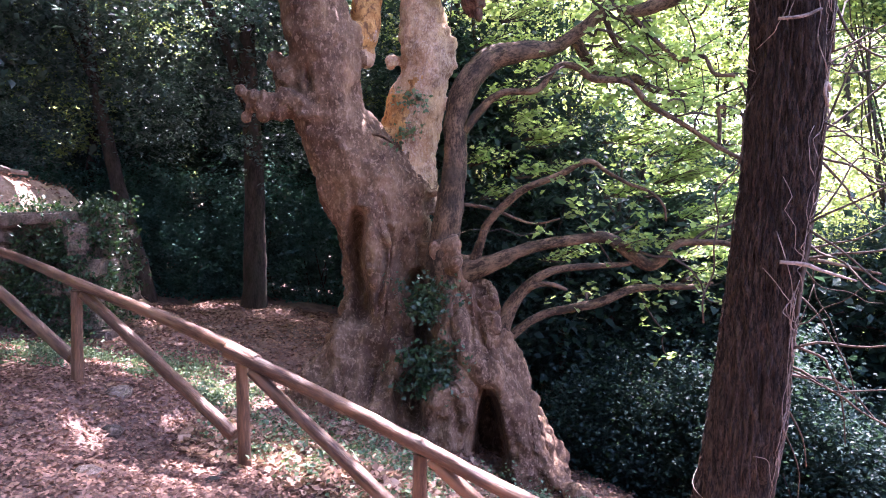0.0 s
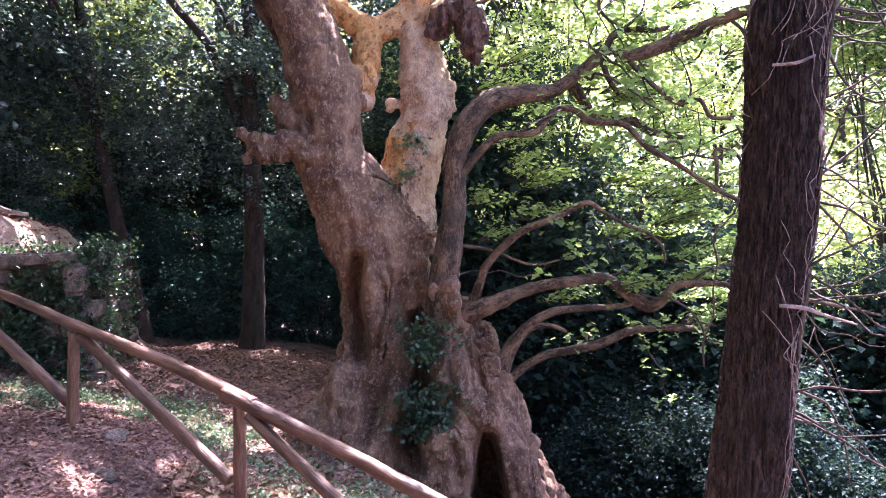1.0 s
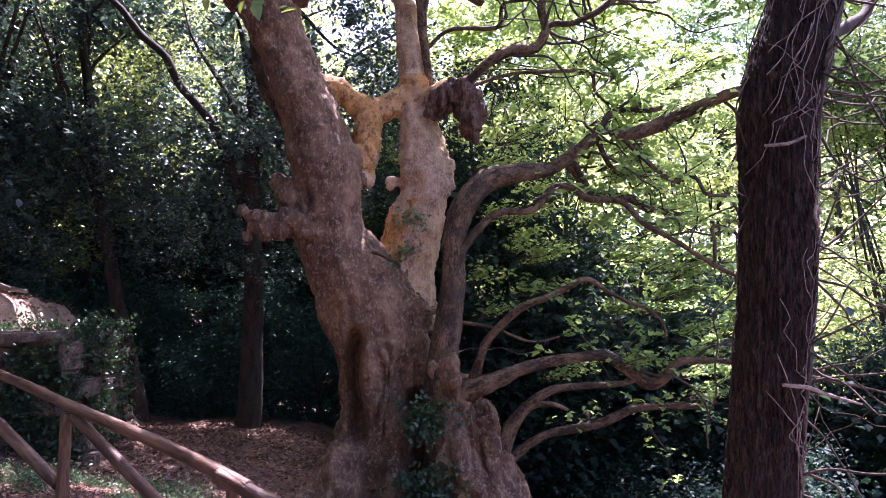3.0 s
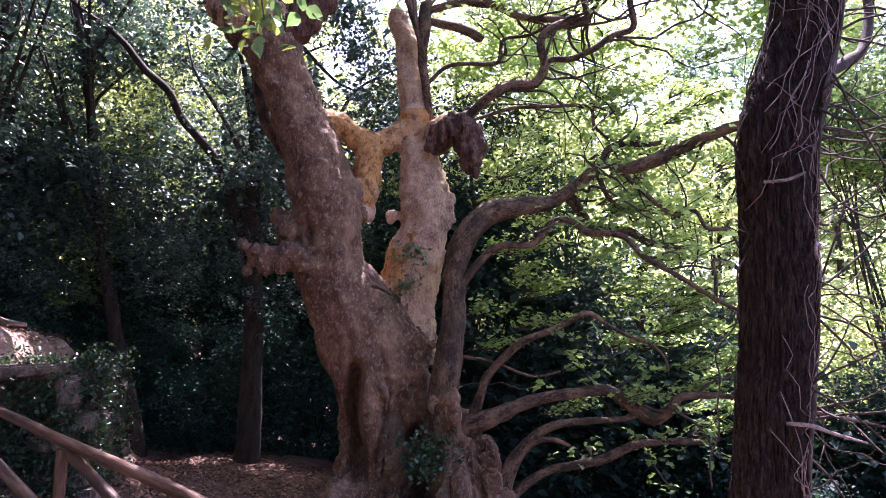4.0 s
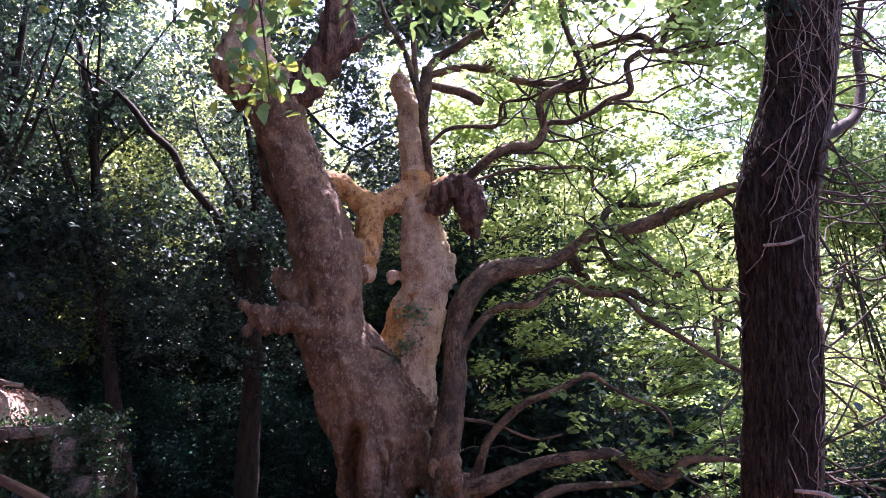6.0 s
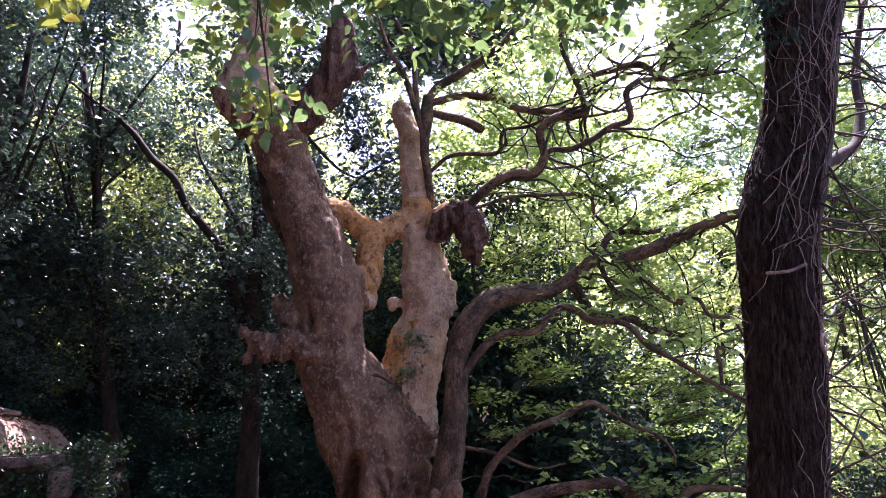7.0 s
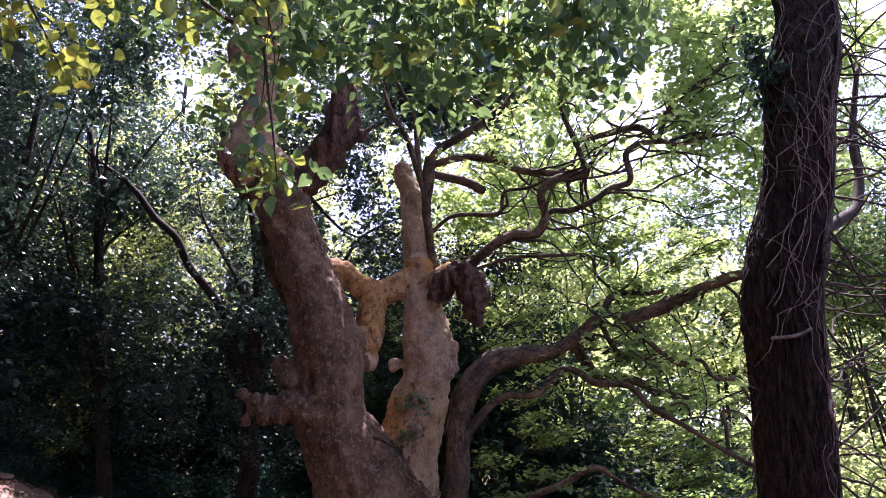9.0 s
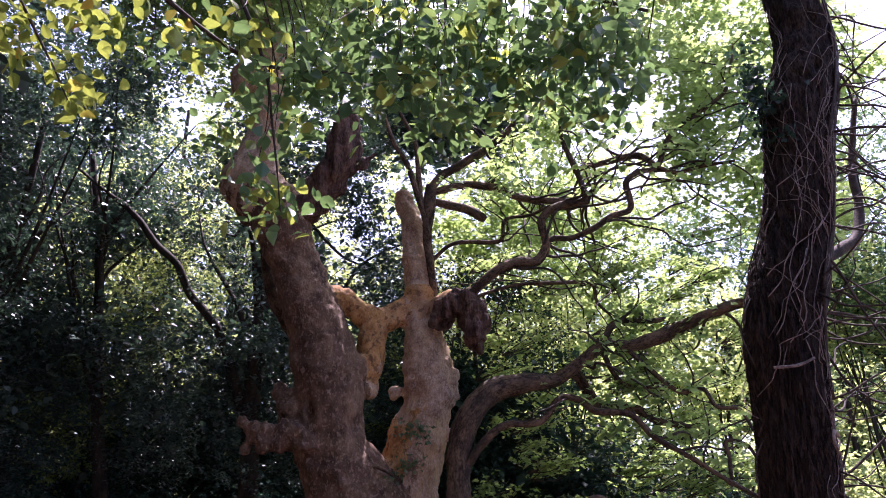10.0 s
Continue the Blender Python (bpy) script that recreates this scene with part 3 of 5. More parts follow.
    for f in np.nonzero(mid[:, 2] > 1.5)[0]:
        v = Vector(mid[f])
        j = 0.10 * noise.noise(v * 5) + 0.06 * noise.noise(v * 14)
        if g_lead[f] < g_stem[f] + j and v.z > 1.75 + 3 * j:
            kind[f] = 2 if (v.x < -0.66 + 0.16 * (v.z - 2.1) + 2 * j and 2.0 < v.z < 3.15 + 3 * j) or 4.75 + 3 * j < v.z < 5.2 else 1
        if g_cross[f] < min(g_lead[f], g_stem[f]) + j and v.z > 3.75 + 4 * j:
            kind[f] = 2
        elif g_cross[f] < min(g_lead[f], g_stem[f]) - 0.03:
            kind[f] = 1
        if kind[f] == 0 and v.z > 6.3 + 8 * j:
            kind[f] = 1
    skin.polygons.foreach_set("material_index", kind)
    link_mesh("trunk", skin, M_BARK, tree, "fluted pinkish-grey trunk with burls, root flares and flaking ochre bark")
    skin.materials.append(M_BUFF)
    skin.materials.append(M_OCHRE)

    skin = fused("burl", [tube(p, 16, 0.05, 0.28, 5.0) for p in (
        [(0.02, 10.78, 4.92, 0.15), (0.30, 10.70, 4.76, 0.21), (0.39, 10.65, 4.44, 0.19), (0.36, 10.65, 4.21, 0.12), (0.46, 10.60, 4.10, 0.04)],
        [(0.0, 10.8, 4.85, 0.17), (-0.11, 10.80, 4.65, 0.15), (-0.22, 10.80, 4.46, 0.07)])], 0.02, 2)
    relief(skin, lambda p: 0.08 * noise.noise(Vector((p.x * 9, p.y * 9, p.z * 4))) + 0.05 * (0.4 - abs(noise.noise(p * 8 + noise.noise_vector(p * 5)))) + 0.025 * noise.noise(p * 22))
    link_mesh("burl", skin, M_DEAD, tree, "dark hanging burl of gnarled dead wood")

    skin = fused("broken_stub", [tube(p, 16, 0.06, 0.18, 4.0) for p in (
        [(-2.40, 10.48, 6.15, 0.30), (-2.05, 10.40, 6.36, 0.25), (-1.77, 10.35, 6.77, 0.245), (-1.62, 10.35, 7.33, 0.235), (-1.60, 10.35, 7.72, 0.17), (-1.67, 10.35, 8.05, 0.05)],
        [(-1.65, 10.35, 6.72, 0.09), (-1.34, 10.30, 6.88, 0.05), (-1.09, 10.30, 7.10, 0.028)])], 0.022, 2)
    relief(skin, lambda p: 0.10 * noise.noise(Vector((p.x * 8, p.y * 8, p.z * 1.6))) + 0.02 * noise.noise(p * 16))
    link_mesh("broken_stub", skin, M_DEAD, tree, "dark splintered stump of a broken leader")

    limbs = [
        [(-2.35, 11.0, 4.55, 0.15), (-2.56, 11.1, 4.85, 0.15), (-2.75, 11.2, 5.2, 0.14), (-2.91, 11.3, 5.64, 0.12), (-3.0, 11.35, 5.95, 0.07)],
        [(-0.01, 10.42, 0.40, 0.27), (-0.02, 10.35, 0.99, 0.225), (0.07, 10.30, 1.60, 0.177), (0.13, 10.30, 2.14, 0.161), (0.14, 10.30, 2.67, 0.16), (0.29, 10.30, 3.14, 0.175), (0.63, 10.35, 3.48, 0.16), (1.07, 10.40, 3.59, 0.138),
         (1.48, 10.50, 3.65, 0.116), (1.85, 10.50, 3.90, 0.108), (2.16, 10.50, 4.12, 0.116), (2.57, 10.40, 4.11, 0.111), (3.01, 10.30, 4.24, 0.118), (3.42, 10.10, 4.41, 0.108), (3.82, 9.90, 4.54, 0.095), (4.31, 9.60, 4.61, 0.074), (4.9, 9.4, 4.9, 0.05)],
        [(0.15, 10.30, 2.36, 0.08), (0.46, 10.20, 2.77, 0.075), (0.76, 10.15, 2.99, 0.067), (1.20, 10.10, 3.02, 0.06), (1.46, 10.10, 3.32, 0.052), (1.71, 10.05, 3.31, 0.055), (1.92, 10.00, 3.15, 0.059), (2.34, 9.90, 3.09, 0.051),
         (2.62, 9.85, 2.80, 0.051), (3.04, 9.80, 2.54, 0.04), (3.45, 9.70, 2.25, 0.036), (3.84, 9.60, 2.02, 0.028)],
        [(1.55, 10.6, 3.75, 0.09), (1.80, 10.80, 3.80, 0.10), (2.14, 10.90, 3.35, 0.098), (2.63, 10.90, 3.31, 0.082), (2.95, 10.90, 3.14, 0.065), (3.39, 10.90, 3.06, 0.045)],
        [(2.48, 10.40, 4.06, 0.047), (2.83, 10.30, 3.67, 0.043), (3.11, 10.25, 3.44, 0.042), (3.40, 10.20, 3.47, 0.038), (3.52, 10.10, 3.22, 0.034), (3.77, 10.00, 3.17, 0.03), (3.92, 10.00, 2.90, 0.022)],
        [(2.14, 10.50, 4.08, 0.056), (2.34, 10.60, 3.71, 0.044), (2.61, 10.70, 3.56, 0.04), (3.00, 10.70, 3.60, 0.028), (3.31, 10.70, 3.48, 0.02)],
        [(3.47, 9.72, 2.25, 0.03), (3.50, 9.80, 2.55, 0.033), (3.49, 9.80, 2.75, 0.033), (3.71, 9.70, 2.68, 0.031), (3.81, 9.60, 2.42, 0.018)],
        [(0.36, 10.45, 0.60, 0.12), (0.46, 10.30, 0.95, 0.085), (0.56, 10.20, 1.24, 0.072), (0.77, 10.10, 1.49, 0.068), (1.05, 10.00, 1.72, 0.063), (1.45, 9.90, 1.88, 0.055), (1.83, 9.80, 2.07, 0.047), (2.09, 9.80, 1.93, 0.033),
         (2.34, 9.80, 1.79, 0.031), (2.63, 9.80, 1.68, 0.025), (2.81, 9.80, 1.50, 0.022), (2.85, 9.80, 1.30, 0.015)],
        [(0.20, 10.52, 0.52, 0.21), (0.47, 10.35, 0.65, 0.147), (0.74, 10.30, 0.76, 0.127), (1.16, 10.30, 0.93, 0.108), (1.70, 10.30, 1.03, 0.10), (2.16, 10.30, 1.07, 0.107), (2.46, 10.30, 0.88, 0.107), (2.77, 10.30, 0.69, 0.107),
         (2.98, 10.25, 0.83, 0.095), (3.12, 10.20, 0.99, 0.076), (3.46, 10.10, 1.02, 0.056), (3.73, 10.00, 1.00, 0.045), (4.13, 9.90, 0.91, 0.038), (4.81, 9.80, 0.80, 0.034), (5.60, 9.80, 0.63, 0.022)],
        [(0.80, 10.60, -0.79, 0.16), (0.78, 10.45, -0.28, 0.134), (0.87, 10.40, 0.05, 0.121), (1.10, 10.35, 0.37, 0.101), (1.40, 10.30, 0.59, 0.077), (1.86, 10.30, 0.67, 0.062), (2.39, 10.30, 0.70, 0.046), (2.66, 10.30, 0.78, 0.027)],
        [(1.06, 10.35, 0.34, 0.062), (1.28, 10.25, 0.43, 0.05), (1.46, 10.20, 0.43, 0.042), (1.64, 10.20, 0.36, 0.027)],
        [(0.78, 10.60, -0.46, 0.096), (1.12, 10.60, -0.18, 0.08), (1.40, 10.60, -0.02, 0.076), (1.67, 10.60, 0.04, 0.079), (2.15, 10.60, 0.14, 0.087), (2.54, 10.60, 0.31, 0.083), (2.85, 10.60, 0.36, 0.059), (3.48, 10.60, 0.37, 0.047), (3.73, 10.60, 0.43, 0.024)],
        [(0.12, 10.30, 1.53, 0.035), (0.62, 10.20, 1.45, 0.03), (1.15, 10.20, 1.26, 0.023), (1.54, 10.20, 1.32, 0.015)],
        [(0.22, 10.75, 4.86, 0.108), (0.39, 10.70, 5.03, 0.095), (0.68, 10.60, 5.27, 0.099), (1.01, 10.60, 5.42, 0.099), (1.30, 10.60, 5.43, 0.099), (1.45, 10.60, 5.70, 0.087), (1.40, 10.60, 6.09, 0.083), (1.65, 10.60, 6.31, 0.084), (2.13, 10.60, 6.40, 0.071)],
        [(2.10, 10.60, 6.38, 0.068), (2.01, 10.60, 6.79, 0.06), (1.84, 10.60, 7.27, 0.056), (1.76, 10.60, 7.61, 0.044), (1.85, 10.60, 8.05, 0.031)],
        [(1.40, 10.60, 5.62, 0.065), (1.55, 10.60, 5.79, 0.055), (1.84, 10.60, 5.80, 0.059), (2.17, 10.50, 5.92, 0.058), (2.42, 10.50, 6.10, 0.059), (2.73, 10.50, 6.23, 0.059), (2.67, 10.40, 6.60, 0.059), (2.86, 10.40, 6.78, 0.055), (3.16, 10.40, 6.87, 0.055),
         (3.33, 10.30, 7.28, 0.051), (3.65, 10.30, 7.60, 0.047), (4.07, 10.20, 7.87, 0.042), (4.31, 10.20, 8.15, 0.038), (4.5, 10.2, 8.9, 0.02)],
        [(3.16, 10.40, 6.87, 0.051), (2.91, 10.50, 7.11, 0.073), (2.50, 10.60, 7.07, 0.065), (2.12, 10.70, 7.01, 0.05), (1.95, 10.62, 6.95, 0.04)],
        [(3.12, 10.40, 6.87, 0.055), (3.42, 10.30, 6.72, 0.046), (3.75, 10.30, 6.81, 0.038), (4.26, 10.20, 6.86, 0.025)],
        [(-0.22, 11.10, 4.95, 0.075), (-0.29, 11.00, 5.50, 0.082), (-0.35, 11.00, 5.97, 0.092), (-0.32, 11.00, 6.58, 0.12), (-0.30, 11.00, 6.87, 0.107)],
        [(-0.31, 11.00, 6.78, 0.089), (-0.15, 11.00, 7.02, 0.09), (0.18, 11.00, 7.23, 0.09), (0.73, 11.00, 7.62, 0.086), (1.03, 11.00, 7.95, 0.064), (1.3, 11.0, 8.5, 0.03)],
        [(-0.31, 10.97, 5.95, 0.05), (-0.45, 10.90, 6.45, 0.057), (-0.67, 10.90, 7.17, 0.063), (-0.92, 10.90, 7.62, 0.05), (-1.1, 10.9, 8.2, 0.03)],
        [(-0.44, 10.92, 6.45, 0.053), (-0.50, 11.00, 7.02, 0.063), (-0.56, 11.00, 7.62, 0.05), (-0.84, 11.00, 8.23, 0.037)],
        [(-0.30, 11.00, 6.73, 0.076), (0.25, 11.00, 6.87, 0.08), (0.78, 10.90, 6.76, 0.088), (1.05, 10.80, 6.57, 0.078), (1.45, 10.70, 6.46, 0.069), (2.10, 10.60, 6.40, 0.06)],
        [(-0.29, 11.10, 6.63, 0.081), (0.25, 11.10, 6.50, 0.098), (0.50, 11.10, 6.36, 0.098), (0.57, 11.10, 6.32, 0.062)],
        [(-0.28, 11.00, 5.58, 0.04), (0.07, 11.00, 5.87, 0.044), (0.68, 11.00, 5.89, 0.044), (0.82, 11.00, 5.96, 0.044), (0.88, 11.00, 6.27, 0.035), (1.26, 11.00, 6.34, 0.035), (1.57, 10.85, 6.44, 0.031)],
        [(0.30, 10.75, 4.90, 0.036), (0.92, 10.80, 5.11, 0.038), (1.42, 10.80, 5.15, 0.038), (2.09, 10.80, 5.14, 0.038), (2.18, 10.80, 4.86, 0.031), (2.36, 10.80, 4.66, 0.021)],
        [(2.18, 10.55, 4.15, 0.065), (2.41, 10.70, 4.52, 0.058), (2.94, 10.70, 4.54, 0.049), (3.36, 10.70, 4.63, 0.033)],
    ]
    # slender where they leave the stem behind
    limbs = [[(x, y, z, r if r > 0.15 else r * (0.76 + 0.24 * blend(0.10, 0.15, r))) for x, y, z, r in p] for p in limbs]
    for p in limbs:
        link_mesh("limb", tubes_mesh("limb", [p], 12, 0.05, 0.16, 5.0), M_LIMB, tree)
    link_mesh("spur", tubes_mesh("spur", [[(-1.08, 10.62, 2.30, 0.030), (-1.05, 10.50, 2.46, 0.028), (-0.91, 10.42, 2.46, 0.028), (-0.72, 10.45, 2.35, 0.018)]], 8, 0.04), M_LIMB, tree, "hooked dead spur")

    # twigs and leaves along the outer parts of the limbs
    rng = np.random.default_rng(21)
    twigs, tips = [], []
    shoots = []
    for p in limbs:
        run = spline(p, 0.15)
        for c in run:
            if c[0] > 0.6 and c[3] < 0.13 and rng.uniform() < (0.5 if c[2] > 5.0 else 0.28 if c[2] > 2.2 else 0.06):
                high = c[2] > 5.0
                q, way = np.array(c[:3]), rng.normal(size=3) * (0.8, 0.8, 0.35 if high else 0.8) + (0.7 if high else 0.5, 0.0, 0.05)
                r, k, pts = min(0.024, c[3] * 0.5), int(rng.integers(7, 16)) if high else int(rng.integers(5, 13)), []
                for j in range(k):
                    pts.append((*q, r * (1 - 0.8 * j / k)))
                    way = way / np.linalg.norm(way) + rng.normal(size=3) * (0.35, 0.35, 0.22 if high else 0.45)
                    q = q + way / np.linalg.norm(way) * rng.uniform(0.14, 0.26)
                shoots.append(pts)
                tips += [np.array(g[:3]) + (0, 0, 0.04) for g in pts[::-3]]
    for pts in shoots:
        link_mesh("branchlet", tubes_mesh("branchlet", [pts], 6, 0.07, 0.1), M_DARKTWIG, tree)
    for p in limbs:
        run = spline(p, 0.12)
        for c in run:
            chance = (0.5 if c[3] < 0.05 else (0.28 if c[3] < 0.1 else 0.05)) * (0.1 if c[2] < 3.0 else 0.7)
            if rng.uniform() < chance and c[0] > 0.5:
                way = rng.normal(size=3) * (1, 0.9, 0.7) + (0.35, 0, 0.25 if c[2] > 1.5 else 0.9)
                way /= np.linalg.norm(way)
                reach = rng.uniform(0.4, 1.1)
                a, b = c[:3] + way * reach * 0.5 + rng.normal(size=3) * 0.07, c[:3] + way * reach + (0, 0, -0.05)
                twigs.append([(*c[:3], 0.012), (*a, 0.009), (*b, 0.004)])
                tips += [a, b, (a + b) / 2 + rng.normal(size=3) * 0.12]
    tagged(link_mesh("twig", tubes_mesh("twig", twigs, 4, 0.2, 0.0), M_DARKTWIG, tree), kind="stuff")
    top = in_shell(520, (3.4, 12.4, 8.6), (4.6, 2.6, 3.4), rng, 0.3, 0.34, 0.6)
    side = in_shell(24, (3.4, 11.6, 3.6), (2.9, 1.5, 2.6), rng, 0.2, 0.2, 0.6)
    left = in_shell(480, (-3.2, 10.5, 10.8), (3.8, 3.2, 1.9), rng, 0.2, 0.0, 0.6)
    back = in_shell(150, (2.4, 17.6, 9.0), (3.2, 3.0, 1.6), rng, 0.1, 0.2, 0.6)
    top, side, left, back = (np.array([q for q in z if not shades_path(q)]) for z in (top, side, left, back))
    tips = [q for q in tips if not shades_path(q)]
    at = np.vstack([clumps(tips, 11, (0.15, 0.15, 0.03), rng), clumps(top, 60, (0.26, 0.26, 0.045), rng), clumps(side, 34, (0.24, 0.24, 0.04), rng), clumps(back, 60, (0.30, 0.30, 0.06), rng)])
    link_mesh("crown", leaves_mesh("crown", at, 0.105, rng, "lobed", 0.9, 0.25), M_PLANE, tree, "bright green lobed leaves lit from behind")
    link_mesh("crown", leaves_mesh("crown", clumps(left, 85, (0.34, 0.34, 0.1), rng), 0.09, rng, "kite", 0.7, 0.25), M_PLANE, tree, "green leaves high over the forked leader")

    # sprays low in the hollow: some in the sun, some in the shade
    shaded = ((1.36, 11.2, 2.69, 0.34), (0.88, 10.9, 1.76, 0.3), (1.4, 11.0, 2.07, 0.3), (0.72, 11.2, 2.25, 0.28), (2.68, 11.0, 1.78, 0.25), (1.74, 10.6, 0.9, 0.28), (1.18, 10.9, 4.29, 0.32), (1.86, 11.4, 5.4, 0.34), (2.39, 11.4, 5.67, 0.34))
    loose = []
    while len(loose) < 52:
        x, z = rng.uniform(0.55, 5.2), rng.uniform(0.5, 6.2)
        if noise.noise(Vector((x * 0.9, 3.0, z * 1.1))) > (0.25 if x < 3.0 and z < 3.8 else -0.12):
            loose.append((x, rng.uniform(10.5, 12.2), z, rng.uniform(0.2, 0.38)))
    for sprays, per in ((LIT_SPRAYS, 9), (shaded, 8), (loose, 8)):
        for x, y, z, r in sprays:
            c = np.array((x, y, z))
            foot = c + (-0.5 * r - 0.25, 0.15, -0.18)
            places, stems = [], []
            for k in range(6):
                a = rng.uniform(-2.2, 2.2)
                e = c + r * np.array((math.cos(a) * 1.3, math.sin(a), rng.normal(0.1, 0.22)))
                mid = (foot + e) / 2 + rng.normal(size=3) * 0.05
                stems.append([(*foot, 0.008), (*mid, 0.006), (*e, 0.002)])
                for u in np.linspace(0.35, 1.0, per):
                    q = foot + (e - foot) * u
                    places += [q + rng.normal(size=3) * (0.07, 0.07, 0.025) for _ in range(3)]
            spray = link_mesh("spray", tubes_mesh("spray", stems, 5, 0.1, 0.0), M_DARKTWIG, tree)
            link_mesh("leaves", leaves_mesh("leaves", places, 0.074, rng, "lobed", 1.1, 0.2), M_PLANE, spray)
    return tree


old_plane_tree()

# ---- the vine-hung trunk beside the path ----
R_RUN = [(1.95, 5.00, -2.30, 0.437), (1.97, 5.00, -1.60, 0.342), (1.99, 5.00, -0.89, 0.280), (2.02, 5.00, -0.43, 0.252), (2.11, 5.00, 0.11, 0.250), (2.16, 5.00, 0.64, 0.236), (2.21, 5.00, 1.17, 0.228), (2.27, 5.00, 1.60, 0.237), (2.30, 5.00, 2.01, 0.240),
         (2.32, 5.00, 2.55, 0.252), (2.34, 5.00, 2.95, 0.262), (2.40, 5.00, 3.22, 0.257), (2.48, 5.00, 3.47, 0.247), (2.55, 5.00, 3.72, 0.238), (2.62, 5.00, 4.06, 0.236), (2.67, 5.00, 4.40, 0.246), (2.71, 5.00, 4.67, 0.262), (2.82, 5.00, 5.07, 0.228), (2.84, 5.00, 5.33, 0.215), (2.82, 5.00, 5.65, 0.208), (2.85, 5.10, 6.40, 0.190), (3.00, 5.30, 8.00, 0.150), (3.10, 5.40, 9.50, 0.100)]


R_RUN = [(x - 0.01, y, z, r * 0.91) for x, y, z, r in R_RUN]


def vine_trunk():
    tree = base("tree", (1.96, 5.0, -2.0), "tall tree with dark furrowed bark hung with dry vines", "tree")
    verts, faces = tube(R_RUN, 190, 0.024, 0.05, 2.0)
    me = mesh_of("trunk", verts, faces)

    def furrows(p):
        a = math.atan2(p.y - 5.0, p.x - 2.3)
        q = Vector((math.cos(a) * 15.0, math.sin(a) * 15.0, p.z * 5.0))
        q += 0.5 * Vector((noise.noise(p * 5), noise.noise(p * 5 + Vector((9, 0, 0))), 0))
        ridge = 1 - 2 * abs(noise.noise(q))
        ridge2 = 1 - 2 * abs(noise.noise(q * 2.1 + Vector((4, 4, 4))))
        return 0.034 * ridge + 0.012 * ridge2 + 0.005 * noise.noise(p * 60) - 0.03

    relief(me, furrows)
    trunk = link_mesh("trunk", me, M_ELM, tree, "deeply furrowed dark brown trunk")
    run = spline(R_RUN, 0.05)

    def on_bark(z, a, off):
        i = int(np.argmin(np.abs(run[:, 2] - z)))
        c, r = run[i, :3], run[i, 3]
        return (c[0] + math.cos(a) * (r + off), c[1] + math.sin(a) * (r + off), z)

    rng = np.random.default_rng(8)
    for k in range(150):
        z = rng.uniform(-0.8, 4.8)
        a = rng.uniform(-0.75, 0.4)
        if k % 3 == 0:
            z, a = rng.uniform(2.3, 5.2), rng.uniform(-math.pi * 0.95, 0.2)
        climb, drift = rng.uniform(0.05, 0.16), rng.normal(0, 0.12)
        r = rng.uniform(0.0016, 0.0036)
        pts = []
        for _ in range(int(rng.integers(6, 16))):
            pts.append((*on_bark(z, a, 0.012 + 0.03 * rng.uniform() ** 2), r))
            drift = 0.6 * drift + rng.normal(0, 0.16)
            a += drift
            z += climb * rng.uniform(0.2, 1.3)
        link_mesh("vine", tubes_mesh("vine", [pts], 6, 0.05, 0.1), M_TWIG, trunk)
    # thick climbing stems up both flanks
    for a, z0, z1, r in ((-0.15, -1.2, 5.6, 0.022), (0.05, 0.2, 6.0, 0.018), (-0.7, 3.2, 5.6, 0.009), (0.2, 2.4, 5.6, 0.012), (-0.55, 2.5, 5.8, 0.014), (-0.3, 0.8, 4.2, 0.012)):
        pts = [(*on_bark(z, a + 0.25 * noise.noise(Vector((z * 1.4, a, 0))), 0.02 + 0.03 * abs(noise.noise(Vector((z * 2, a, 7))))), r) for z in np.arange(z0, z1, 0.22)]
        link_mesh("climbing_stem", tubes_mesh("climbing_stem", [pts], 8, 0.05, 0.15), M_DARKTWIG, trunk)
    # pale hooked spurs
    for p in ([(2.14, 4.74, 2.66, 0.010), (2.28, 4.72, 2.67, 0.011), (2.40, 4.74, 2.72, 0.009)], [(2.20, 4.76, 1.17, 0.012), (2.33, 4.70, 1.16, 0.013), (2.45, 4.74, 1.12, 0.011), (2.7, 4.8, 1.05, 0.006)],
              [(2.52, 4.85, 2.25, 0.012), (2.44, 4.73, 2.27, 0.012), (2.42, 4.71, 2.20, 0.010), (2.46, 4.74, 2.13, 0.008)]):
        link_mesh("spur", tubes_mesh("spur", [p], 8, 0.03, 0.15), M_TWIG, trunk)
    link_mesh("branch", tubes_mesh("branch", [[(2.62, 5.05, 3.46, 0.05), (2.80, 5.12, 3.53, 0.042), (2.94, 5.20, 3.62, 0.042), (3.12, 5.30, 3.75, 0.038), (3.24, 5.40, 4.05, 0.035), (3.30, 5.50, 4.42, 0.03), (3.5, 5.6, 5.1, 0.02)]], 10, 0.04, 0.12), M_DARKTWIG, tree)
    # dead twigs standing off the flank away from the path
    for k in range(95):
        z = rng.uniform(0.2, 5.8)
        p = np.array(on_bark(z, rng.uniform(-0.7, 0.7), -0.02))
        way = np.array((0.8, rng.normal(0.25, 0.45), rng.normal(-0.05, 0.4)))
        r, pts = rng.uniform(0.005, 0.012), []
        n = int(rng.integers(5, 9))
        for j in range(n):
            pts.append((*p, r * (1 - 0.75 * j / n)))
            way += rng.normal(size=3) * (0.25, 0.35, 0.38) - (0, 0, 0.04)
            way /= np.linalg.norm(way)
            p = p + way * rng.uniform(0.12, 0.26)
        link_mesh("dead_twig", tubes_mesh("dead_twig", [pts], 5, 0.06, 0.05), M_DARKTWIG, tree)
